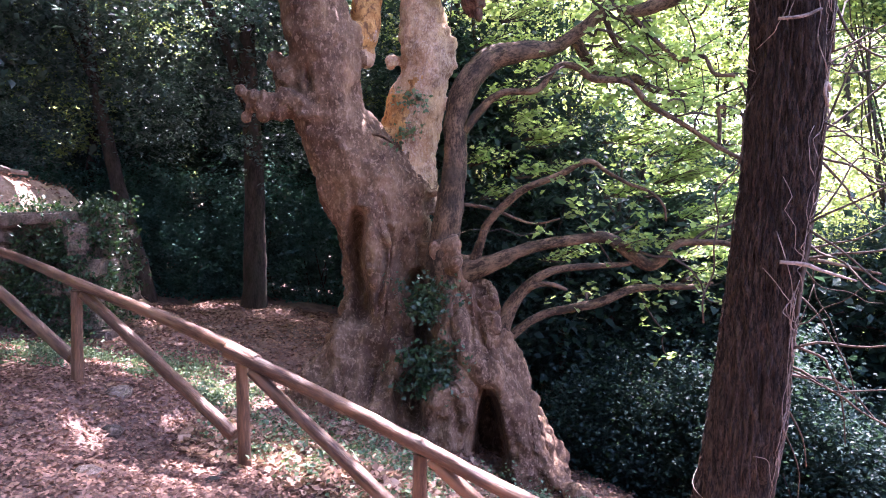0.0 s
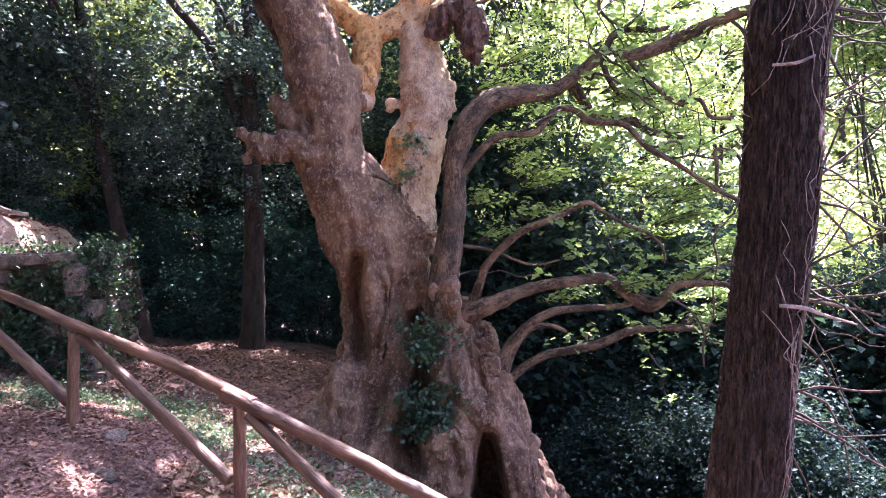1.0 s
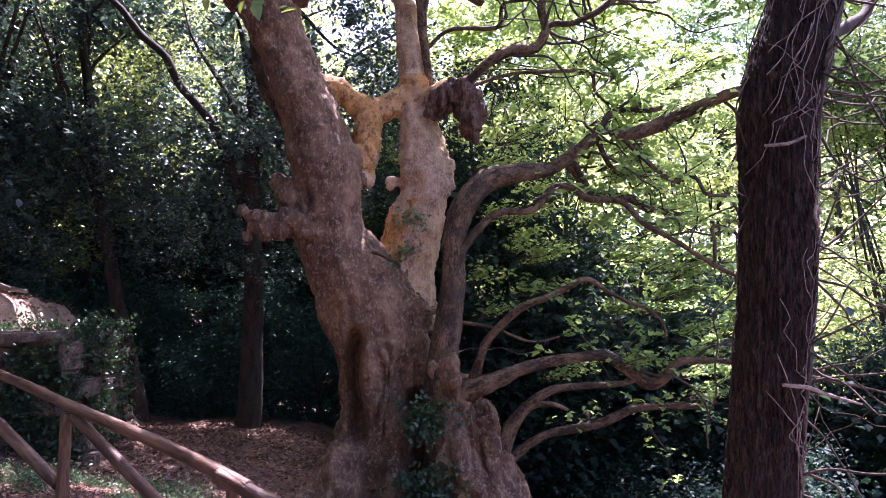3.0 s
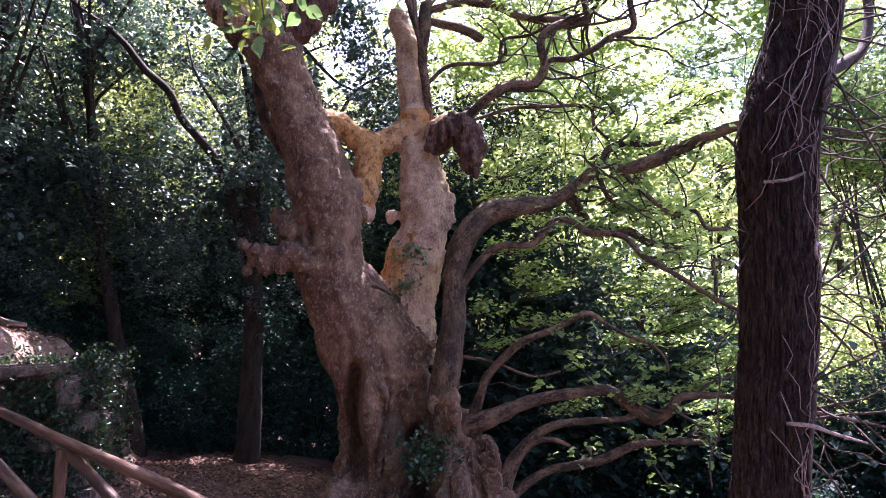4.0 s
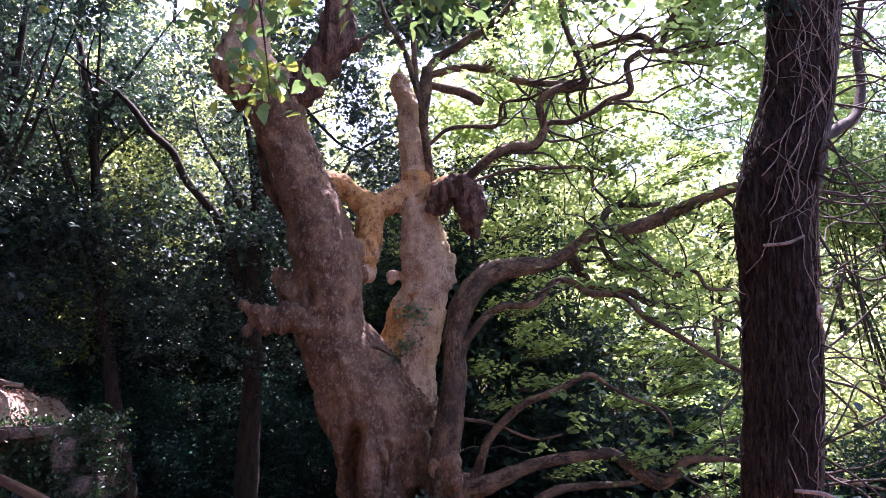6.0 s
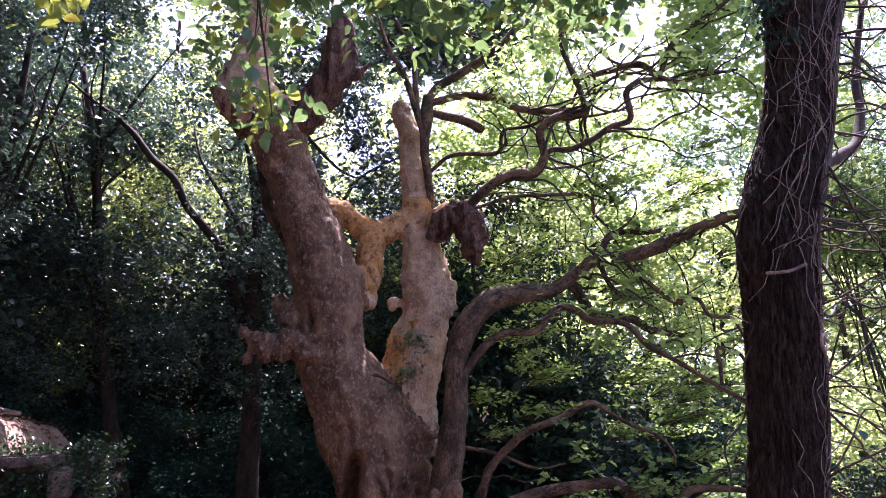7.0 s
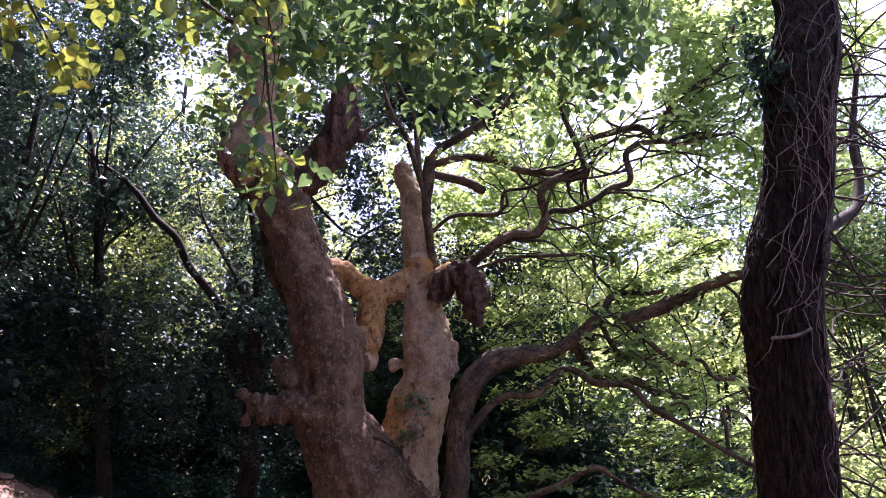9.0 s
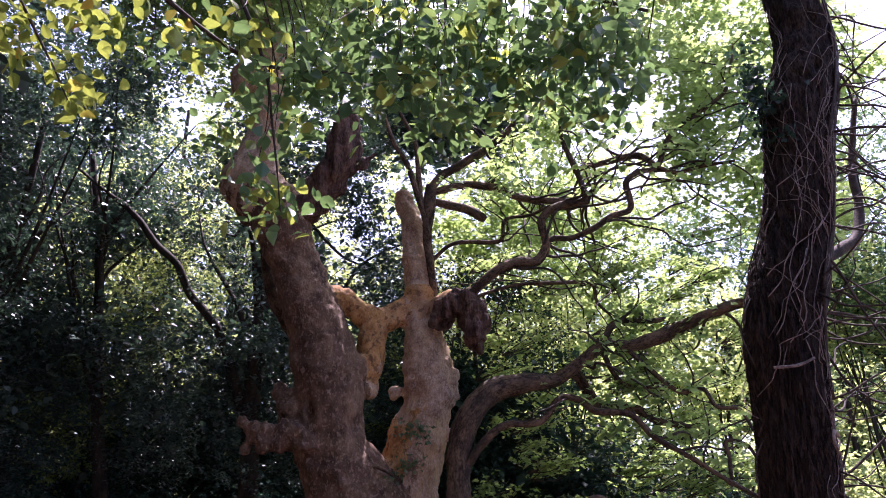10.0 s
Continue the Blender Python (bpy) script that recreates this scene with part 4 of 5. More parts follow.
    # thin vines that hang free beside the other flank
    for k in range(7):
        z = rng.uniform(2.4, 4.4)
        p = np.array(on_bark(z, -3.0 + rng.normal(0, 0.2), 0.02))
        pts = []
        for j in range(int(rng.integers(7, 13))):
            pts.append((*p, 0.006))
            p = p + (rng.normal(-0.015, 0.05), rng.normal(0, 0.03), -0.17)
        link_mesh("hanging_vine", tubes_mesh("hanging_vine", [pts], 5, 0.05, 0.05), M_DARKTWIG, tree)
    # its crown, far up above the view
    cr = in_shell(60, (3.4, 5.4, 10.5), (2.6, 2.2, 2.0), rng, 0.2, 0.1, 0.5)
    cr = np.array([q for q in cr if not shades_path(q)])
    link_mesh("crown", leaves_mesh("crown", clumps(cr, 40, (0.35, 0.35, 0.2), rng), 0.11, rng, "kite", 0.6), M_BRIGHT, tree)


vine_trunk()

# ---- fence ----
def fence():
    thing = base("wooden_fence", (-1.85, 6.95, -0.98), "rustic fence of round bark-stripped chestnut poles along the path", "fence")
    posts = [(-5.62, 8.42, 0.98), (-3.76, 7.68, 0.62), (-1.83, 6.93, 0.05), (-0.12, 6.18, -0.55), (1.6, 5.5, -1.15)]
    rails = [[(-6.3, 8.72, 1.2, 0.068), (-5.0, 8.42, 0.97, 0.07), (-3.715, 7.65, 0.694, 0.076), (-2.64, 7.26, 0.392, 0.084), (-1.79, 6.9, 0.118, 0.094), (-1.66, 6.84, 0.075, 0.09)],
             [(-1.98, 6.93, 0.165, 0.095), (-1.79, 6.88, 0.10, 0.094), (-0.851, 6.5, -0.222, 0.09), (-0.129, 6.15, -0.472, 0.088), (0.59, 5.8, -0.722, 0.084), (1.75, 5.4, -1.12, 0.08)]]
    for i, (x, y, z) in enumerate(posts):
        lean = 0.02 * (-1) ** i
        z0 = ground_z(x, y) - 0.3
        run = [(x + lean, y, z0, 0.064), (x + lean * 0.5, y, (z0 + z) / 2, 0.06), (x, y, z, 0.056)]
        link_mesh("post", tubes_mesh("post", [run], 18, 0.03, 0.09, 3.5), M_POLE, thing)
    for pts in rails:
        link_mesh("rail", tubes_mesh("rail", [[(x, y, z, r * 0.74) for x, y, z, r in pts]], 20, 0.03, 0.12, 3.0), M_POLE, thing)
    for a, b in (((-5.5, 8.35, 1.0), (-3.84, 7.73, -0.10)), ((-3.66, 7.62, 0.60), (-1.92, 6.97, -0.66)), ((-1.72, 6.86, -0.02), (-0.2, 6.2, -1.16)), ((-0.03, 6.1, -0.57), (1.5, 5.55, -1.75))):
        head, foot = Vector(a), Vector(b)
        mid = (head + foot) / 2 + Vector((0.03, 0, -0.025))
        link_mesh("brace", tubes_mesh("brace", [[(*head, 0.056), (*mid, 0.062), (*foot, 0.066)]], 16, 0.03, 0.1, 4.0), M_POLE, thing)


fence()

# ---- ruin, bank and ground plants ----
def stone_block(name, c, size, rng, parent, turn=0.0):
    bm = bmesh.new()
    bmesh.ops.create_cube(bm, size=1.0)
    bmesh.ops.bevel(bm, geom=list(bm.edges), offset=0.12, segments=2, affect="EDGES")
    for v in bm.verts:
        v.co = Vector((v.co.x * size[0], v.co.y * size[1], v.co.z * size[2]))
        v.co.rotate(Euler((0, 0, turn)))
        v.co += Vector(c)
        v.co += 0.08 * noise.noise_vector(v.co * 3.0) + 0.03 * noise.noise_vector(v.co * 9.0)
    return part(name, bm, M_STONE, parent)


def ruin():
    rng = np.random.default_rng(70)
    wall = base("ruined_wall", (-7.6, 12.9, -0.7), "crumbling rubble-stone wall overgrown with ivy", "ruined wall")
    core = bmesh.new()
    bmesh.ops.create_cube(core, size=1.0)
    for v in core.verts:
        v.co = Vector((-8.15 + v.co.x * 4.2, 13.1 + v.co.y * 1.3, 0.1 + v.co.z * 2.2))
    part("core", core, M_STONE, wall, "dark rubble core")
    z = -0.85
    for row in range(8):
        h = rng.uniform(0.22, 0.32)
        x = -10.2
        while x < -6.0:
            w = rng.uniform(0.25, 0.55)
            if not (row >= 6 and rng.uniform() < 0.35) and not (row == 5 and -6.75 < x < -6.35):
                stone_block("stone", (x + w / 2, 12.38 + rng.uniform(-0.06, 0.05), z + h / 2), (w - 0.03, 0.35, h - 0.03), rng, wall)
            x += w
        # the return of the wall, at its broken end
        y = 12.6
        while y < 13.6:
            w = rng.uniform(0.3, 0.5)
            stone_block("stone", (-6.02 + rng.uniform(-0.05, 0.05), y + w / 2, z + h / 2), (0.35, w - 0.03, h - 0.03), rng, wall)
            y += w
        z += h
    stone_block("lintel", (-6.75, 12.3, 1.28), (1.3, 0.55, 0.2), rng, wall, 0.08)
    stone_block("corner_stone", (-6.08, 12.2, 0.92), (0.34, 0.4, 0.5), rng, wall, 0.5)


ruin()


def bank():
    """The earth bank behind the ruin, bare and sunlit on top."""
    n = 34
    verts, faces = [], []
    for j in range(n):
        for i in range(n):
            x, y = -14 + 8.1 * i / (n - 1), 12.5 + 6.0 * j / (n - 1)
            k = blend(-6.7, -8.4, x) * blend(12.6, 13.9, y) * blend(18.5, 16.0, y)
            verts.append((x, y, ground_z(x, y) - 0.1 + (2.5 + 0.02 * (y - 13)) * k + 0.12 * k * noise.noise(Vector((x * 1.7, y * 1.7, 3)))))
    faces = [(j * n + i, j * n + i + 1, (j + 1) * n + i + 1, (j + 1) * n + i) for j in range(n - 1) for i in range(n - 1)]
    ob = link_mesh("bank", mesh_of("bank", verts, faces), M_BANK)
    tagged(ob, "bare earth bank with fallen leaves behind the ruin", "bank", kind="structure")
    lying = np.random.default_rng(44)
    k = lying.integers(0, len(verts), 5000)
    places = np.array([verts[i] for i in k]) + lying.normal(size=(5000, 3)) * (0.09, 0.09, 0.012) + (0, 0, 0.03)
    fallen = link_mesh("leaf_litter", leaves_mesh("leaf_litter", places, 0.085, lying, "kite", 1.0, 0.1), M_LITTER)
    tagged(fallen, "dry fallen leaves on the earth bank", "leaf litter", kind="stuff")
    log = base("log", (-8.4, 13.9, 2.15), "weathered grey log lying on the earth bank", "log")
    link_mesh("bole", tubes_mesh("bole", [[(-9.6, 13.8, 2.12, 0.06), (-8.6, 13.9, 2.16, 0.055), (-7.9, 14.0, 2.06, 0.04)]], 9, 0.1, 0.12), M_TWIG, log)
    link_mesh("branch", tubes_mesh("branch", [[(-8.9, 13.86, 2.12, 0.035), (-8.4, 13.7, 2.22, 0.03), (-8.0, 13.6, 2.12, 0.02)]], 7, 0.1, 0.12), M_TWIG, log)


bank()


def ivy(name, centres, per, spread, size, material, label, seed, shape="lobed", up=0.2):
    rng = np.random.default_rng(seed)
    at = clumps(centres, per, spread, rng)
    ob = link_mesh(name, leaves_mesh(name, at, size, rng, shape, up, 0.6), material)
    tagged(ob, label, "ivy" if "ivy" in name else "plants", kind="stuff")
    return ob


rng = np.random.default_rng(12)
# over the ruin's face and top
face = np.column_stack([rng.uniform(-9.8, -5.9, 400), rng.uniform(12.0, 12.2, 400), rng.uniform(-0.85, 1.2, 400)])
face = face[[noise.noise(Vector(p * 1.3)) > -0.22 for p in face]]
crest = np.column_stack([rng.uniform(-9.8, -5.9, 60), rng.uniform(12.2, 13.4, 60), rng.uniform(1.25, 1.5, 60)])
drape = np.column_stack([rng.uniform(-6.1, -5.75, 120), rng.uniform(12.3, 13.7, 120), rng.uniform(-0.7, 1.5, 120)])
ivy("wall_ivy", np.vstack([face, crest, drape]), 30, (0.12, 0.12, 0.05), 0.062, M_IVY, "dark ivy hanging over the ruined wall", 13)
# in the cleft of the old trunk
cleft = np.array([(-0.22 + 0.16 * rng.normal(), 10.02 + 0.05 * rng.normal() - 0.1 * u, 0.50 - 0.5 * u) for u in rng.uniform(0, 1, 26)] + [(-0.20 + 0.17 * rng.normal(), 9.86 + 0.06 * rng.normal(), -0.68 + 0.17 * rng.normal()) for _ in range(52)])
ivy("trunk_ivy", cleft, 22, (0.10, 0.10, 0.05), 0.06, M_IVY, "dark green ivy in the cleft of the old trunk", 14)
# small plants rooted on the ochre leader
tufts = np.array([(-0.60, 10.74, 2.50), (-0.52, 10.78, 2.56), (-0.66, 10.74, 2.42), (-0.50, 10.80, 2.95), (-0.58, 10.80, 2.92), (-0.40, 10.82, 3.02), (-0.88, 10.86, 2.15), (-0.80, 10.84, 2.08), (-0.95, 10.9, 2.2)])
ivy("sprouts", tufts, 44, (0.09, 0.07, 0.05), 0.075, M_GRASS, "fresh green sprouts growing on the ochre bark", 15, "kite")
# a tuft on the flank of the vine-hung trunk
tuft = np.array([(2.42 + 0.05 * rng.normal(), 4.95 + 0.06 * rng.normal(), 4.75 + 0.2 * rng.normal()) for _ in range(26)])
ivy("trunk_ivy", tuft, 14, (0.06, 0.06, 0.03), 0.05, M_SHADED, "small dark ivy tuft on the furrowed trunk", 19)
# weeds below the fence, lit by the sun
weeds = []
while len(weeds) < 330:
    x, y = rng.uniform(-2.6, 2.0), rng.uniform(6.0, 9.7)
    if y > 6.75 - 0.4 * (x + 1.83) + 0.25 and noise.noise(Vector((x * 1.1, y * 1.1, 2))) > -0.25:
        weeds.append((x, y, ground_z(x, y) + 0.07))
ivy("weeds", weeds, 20, (0.11, 0.11, 0.06), 0.055, M_GRASS, "low pale green weeds on the sunny slope below the fence", 16, "kite", 0.6)
patch = []
while len(patch) < 250:
    x, y = rng.uniform(-6.6, -2.6), rng.uniform(8.4, 11.0)
    if noise.noise(Vector((x * 0.9, y * 1.2, 8))) > -0.05:
        patch.append((x, y, ground_z(x, y) + 0.05))
ivy("grass", patch, 40, (0.11, 0.11, 0.03), 0.045, M_GRASS, "thin bluish-green grass and weeds beyond the fence", 17, "kite", 0.2)


def stones():
    rng = np.random.default_rng(3)
    for x, y, r in ((-2.62, 5.55, 0.10), (-2.0, 6.55, 0.06), (-3.05, 6.9, 0.10), (-3.3, 7.6, 0.13), (-1.95, 6.7, 0.05), (-3.55, 5.6, 0.035), (-2.3, 6.9, 0.04), (-1.4, 6.2, 0.05)):
        v, f = lump((x, y, ground_z(x, y) + r * 0.1), r, 0, 0.5)
        v = [(a[0], a[1], ground_z(x, y) + (a[2] - ground_z(x, y)) * 0.6) for a in v]
        ob = link_mesh("stone", mesh_of("stone", v, f), M_STONE)
        tagged(ob, "half-buried grey-brown stone among the fallen leaves", "stone", "stones on the path")


stones()
straw = np.array([(x, y) for x, y in np.column_stack([rng.uniform(-2.6, 2.2, 15000), rng.uniform(5.6, 9.6, 15000)]) if y > 6.75 - 0.4 * (x + 1.83) + 0.05])
strew("dry_grass", straw, 0.09, M_STRAW, "bleached dry grass and leaf scraps on the sunny slope", "dry grass", 18, "kite", 0.5, 0.02)


# ---- the bough that hangs over the path ----
def overhanging_tree():
    rng = np.random.default_rng(77)
    z0 = ground_z(-5.2, 0.6)
    tree = base("overhanging_tree", (-5.2, 0.6, z0), "broadleaved tree whose leafy bough hangs over the path", "tree")
    link_mesh("trunk", tubes_mesh("trunk", [[(-5.2, 0.6, z0 - 0.2, 0.3), (-5.15, 0.65, z0 + 1.5, 0.22), (-5.0, 0.8, 4.0, 0.18), (-4.7, 1.1, 6.2, 0.13), (-4.5, 1.3, 8.5, 0.06)]], 14, 0.15, 0.1), M_FOREST, tree)
    boughs = [[(-4.85, 1.0, 5.2, 0.08), (-3.8, 2.4, 5.7, 0.06), (-2.4, 3.6, 5.75, 0.045), (-0.9, 4.15, 5.5, 0.035), (0.5, 4.35, 5.35, 0.025), (1.5, 4.4, 5.1, 0.012)],
              [(-2.8, 3.3, 5.75, 0.03), (-2.0, 4.0, 5.2, 0.02), (-1.24, 4.2, 4.63, 0.014), (-0.6, 4.2, 4.49, 0.010), (0.1, 4.25, 4.5, 0.006)],
              [(-1.5, 4.0, 5.55, 0.02), (-1.1, 4.1, 4.6, 0.012), (-0.95, 4.05, 3.95, 0.007), (-0.85, 3.98, 3.42, 0.004)],
              [(-3.3, 2.9, 5.75, 0.025), (-2.9, 3.8, 5.3, 0.015), (-2.5, 4.1, 4.6, 0.008), (-2.3, 4.1, 4.25, 0.004)]]
    first = None
    for b in boughs:
        made = link_mesh("bough", tubes_mesh("bough", [b], 8, 0.06, 0.1), M_DARKTWIG, tree)
        first = first or made
    # leaf places: hanging sprays of the bough
    zones = [(2000, (-0.9, 1.35), (3.55, 5.15), 0), (280, (-1.4, -0.78), (3.35, 4.7), 1), (230, (-2.95, -2.15), (4.2, 5.1), 2), (260, (-2.2, 1.2), (4.6, 5.3), 3)]
    places, yellow = [], []
    for n, (x0, x1), (za, zb), kind in zones:
        for _ in range(n // 9):
            x, z = rng.uniform(x0, x1), rng.uniform(za, zb)
            if kind == 0 and z < 3.95 + 0.28 * abs(math.sin(x * 3.1)) + 0.2 * max(0, x - 0.6):
                z += 0.7
            if kind == 2 and z < 4.9 - 0.9 * blend(-2.95, -2.3, x) * 0.8:
                z = 4.9 - 0.4 * rng.uniform()
            if kind == 1:
                low = 3.35 + 1.4 * abs(x + 0.95)
                z = low + (4.7 - low) * rng.uniform() ** 1.3
            c = np.array((x, 4.2 + 0.28 * rng.normal(), z))
            for _ in range(9):
                q = c + rng.normal(size=3) * (0.085, 0.085, 0.10)
                (yellow if kind == 2 or (kind == 1 and rng.uniform() < 0.2) or (kind == 3 and rng.uniform() < 0.45) else places).append(q)
    places, yellow = np.array(places), np.array(yellow)
    # hanging twiglets
    for q in places[::24]:
        up = Vector((q[0] + rng.normal(0, 0.12), 4.2, min(5.4, q[2] + rng.uniform(0.5, 0.9))))
        link_mesh("twig", tubes_mesh("twig", [[(*up, 0.006), ((up.x + q[0]) / 2 + 0.04, (up.y + q[1]) / 2, (up.z + q[2]) / 2, 0.004), (*q, 0.002)]], 5, 0.08, 0.0), M_DARKTWIG, tree)
    shapes = []
    for k, mat in enumerate((M_NEAR, M_NEAR, M_YELLOWING)):
        me = leaves_mesh("leaf", np.zeros((1, 3)), 0.095, np.random.default_rng(k), "ovate", 3.0, 0.0, 0.0)
        me.materials.append(mat)
        shapes.append(me)

    def hang(q, me):
        ob = new("leaf", me)
        ob.parent = first
        ob.matrix_basis = Matrix.LocRotScale(Vector(q), Euler((rng.normal(0, 0.9), rng.normal(0.3, 0.9), rng.uniform(0, 6.3))), Vector.Fill(3, rng.uniform(0.7, 1.25)))

    pick = np.argsort(places[:, 0] > -0.6 + 0.6 * rng.uniform(size=len(places)) ** 3, kind="stable")
    pick[:480] = rng.permutation(pick[:480])
    for i in pick[:170]:
        hang(places[i], shapes[i % 2])
    for q in yellow[:110]:
        hang(q, shapes[2])
    tagged(link_mesh("foliage", leaves_mesh("foliage", places[pick[170:]], 0.095, rng, "ovate", 0.2, 0.7), M_NEAR, tree), kind="stuff")
    tagged(link_mesh("foliage", leaves_mesh("foliage", yellow[110:], 0.11, rng, "ovate", 0.2, 0.7), M_YELLOWING, tree), kind="stuff")


overhanging_tree()

# ---- forest ----
def forest_tree(at, height, lean, crown, radii, n, per, size, leaf, seed, label, trunk_r=0.16, bark=None, gaps=0.05, group="trees of the wood", spread=0.3):
    """A tree with a leaning trunk, limbs and a ragged crown. crown: the crown's centre, relative to the foot."""
    rng = np.random.default_rng(seed)
    x, y = at
    z = ground_z(x, y) - 0.1
    foot = np.array((x, y, z))
    tree = base("tree", (x, y, z), label, "tree", group)
    head = foot + (lean[0], lean[1], height)
    trunk = [(*foot, trunk_r * 1.35), (*(foot + (0.02, 0, 0.5)), trunk_r * 1.05)]
    for k in (0.25, 0.5, 0.75, 1.0):
        trunk.append((*(foot + (head - foot) * k + rng.normal(size=3) * (0.09, 0.09, 0)), trunk_r * (1 - 0.65 * k)))
    link_mesh("trunk", tubes_mesh("trunk", [trunk], 12, 0.2, 0.1, 3.0), bark or M_FOREST, tree)
    centre = foot + np.array(crown)
    runs = []
    for k in range(9):
        u = rng.uniform(0.35, 0.95)
        s = foot + (head - foot) * u
        v = rng.normal(size=3)
        v[2] = abs(v[2]) * 0.6
        e = centre + v / np.linalg.norm(v) * np.array(radii) * rng.uniform(0.5, 0.9)
        bends = [(s + (e - s) * g + rng.normal(size=3) * (0.15, 0.15, 0.12), trunk_r * (0.34 - 0.3 * g)) for g in (0.35, 0.7)]
        runs.append([(*s, trunk_r * 0.34), *((*q, r) for q, r in bends), (*e, 0.015)])
    for r in runs:
        link_mesh("limb", tubes_mesh("limb", [r], 7, 0.2, 0.12, 3.0), bark or M_FOREST, tree)
    pts = np.array([q for q in in_shell(n, centre, radii, rng, 0.25, gaps, 0.55) if not shades_path(q)])
    at = clumps(pts, per, (spread, spread, 0.28 * spread), rng)
    sizes = np.full(len(at), size)
    if leaf in (M_HOLM, M_SHADED):
        # the dense heart of an evergreen crown
        heart = in_shell(int(n * 0.6), centre, np.array(radii) * 0.8, rng, 0.0, gaps, 0.55)
        heart = clumps(np.array([q for q in heart if not shades_path(q)]), 16, (0.4, 0.4, 0.2), rng)
        at, sizes = np.vstack([at, heart]), np.concatenate([sizes, np.full(len(heart), max(0.21, size * 2.0))])
    link_mesh("crown", leaves_mesh("crown", at, sizes, rng, "kite", 0.55), leaf, tree)
    return tree


HOLM = "dark evergreen holm oak with small glossy leaves"
# foot, height, lean, crown centre, crown radii, clumps, leaves a clump
forest_tree((-7.25, 17.5), 12.0, (-2.4, 0.3), (-1.0, 0.2, 9.6), (3.6, 2.4, 7.0), 760, 72, 0.09, M_HOLM, 31, HOLM, 0.2, None, 0.18)
forest_tree((-4.5, 17.0), 12.5, (-0.3, 0.2), (0.5, 0.2, 8.8), (3.6, 2.6, 5.8), 760, 72, 0.09, M_HOLM, 32, HOLM, 0.26, None, 0.14)
forest_tree((-11.0, 16.5), 12.0, (0.4, 0.5), (0.0, 0, 9.4), (3.6, 2.6, 7.6), 760, 72, 0.09, M_HOLM, 33, HOLM, 0.2, None, 0.18)
limb_tree = bpy.data.objects["tree.002"]
link_mesh("limb", tubes_mesh("limb", [[(-4.54, 17.10, 3.46, 0.130), (-5.05, 17.00, 4.99, 0.115), (-5.50, 16.90, 6.04, 0.105), (-6.14, 16.70, 6.81, 0.095), (-6.50, 16.60, 7.50, 0.090), (-7.06, 16.60, 8.00, 0.085), (-7.55, 16.60, 8.62, 0.075), (-8.06, 16.70, 9.10, 0.065), (-8.62, 16.80, 9.50, 0.050), (-9.42, 16.90, 10.16, 0.030)]], 9, 0.1, 0.14), M_FOREST, limb_tree)
forest_tree((-9.6, 19.8), 11.0, (0.4, 0.5), (0.0, 0, 7.6), (2.6, 1.6, 4.6), 300, 44, 0.12, M_BRIGHT, 40, "light green broadleaved tree lit from behind", 0.15)
forest_tree((-13.5, 22.5), 12.0, (0.4, 0.5), (0.5, 0, 9.5), (4.6, 3.0, 8.6), 560, 52, 0.15, M_HOLM, 34, HOLM, 0.22)
forest_tree((-7.6, 23.5), 13.0, (0.6, 0.0), (0.3, 0, 10.0), (4.4, 2.4, 4.4), 480, 52, 0.15, M_BRIGHT, 35, "light green broadleaved tree lit from behind", 0.22)
forest_tree((-1.6, 21.0), 9.0, (0.6, 0.0), (0.2, 0, 5.4), (3.0, 2.2, 4.8), 460, 56, 0.13, M_HOLM, 36, HOLM, 0.2)
# holm oaks in the hollow, leaves coloured darker to stand for shade
forest_tree((1.9, 18.6), 6.0, (0.3, 0.0), (0.2, 0, 3.0), (2.6, 1.8, 2.7), 420, 60, 0.125, M_SHADED, 37, HOLM, 0.15)
forest_tree((5.2, 17.6), 5.8, (0.3, 0.0), (0.2, 0, 3.0), (2.6, 1.8, 2.7), 420, 60, 0.125, M_SHADED, 38, HOLM, 0.15)
forest_tree((3.6, 15.4), 6.0, (0.2, 0.0), (0.2, 0.1, 4.6), (2.9, 1.5, 2.6), 220, 56, 0.10, M_SHADED, 48, HOLM, 0.12)
for i, (x, y) in enumerate([(2.4, 16.8), (5.6, 16.2), (8.8, 15.4)]):
    forest_tree((x, y), 9.0, (0.2, 0.0), (0.0, 0.0, 9.3), (2.0, 1.3, 1.9), 150, 40, 0.11, M_BRIGHT, 152 + i, "slender light green tree lit from behind", 0.09, None, 0.2)
for i, (x, y) in enumerate([(0.4, 23.0), (4.2, 22.0), (8.0, 20.5), (12.0, 18.5)]):
    forest_tree((x, y), 7.5, (0.2, 0.0), (0.0, 0.0, 4.4), (2.9, 1.6, 4.0), 330, 44, 0.15, M_BRIGHT, 52 + i, "light green broadleaved tree lit from behind", 0.15)
# its dark leaf colour carries the shade behind the trunk
forest_tree((0.5, 15.2), 7.5, (0.1, 0.0), (0.0, 0.0, 5.9), (2.3, 1.3, 3.7), 330, 54, 0.085, M_SHADED, 49, "dense bluish-green tree behind the old trunk, leaves darkened as shade", 0.10)
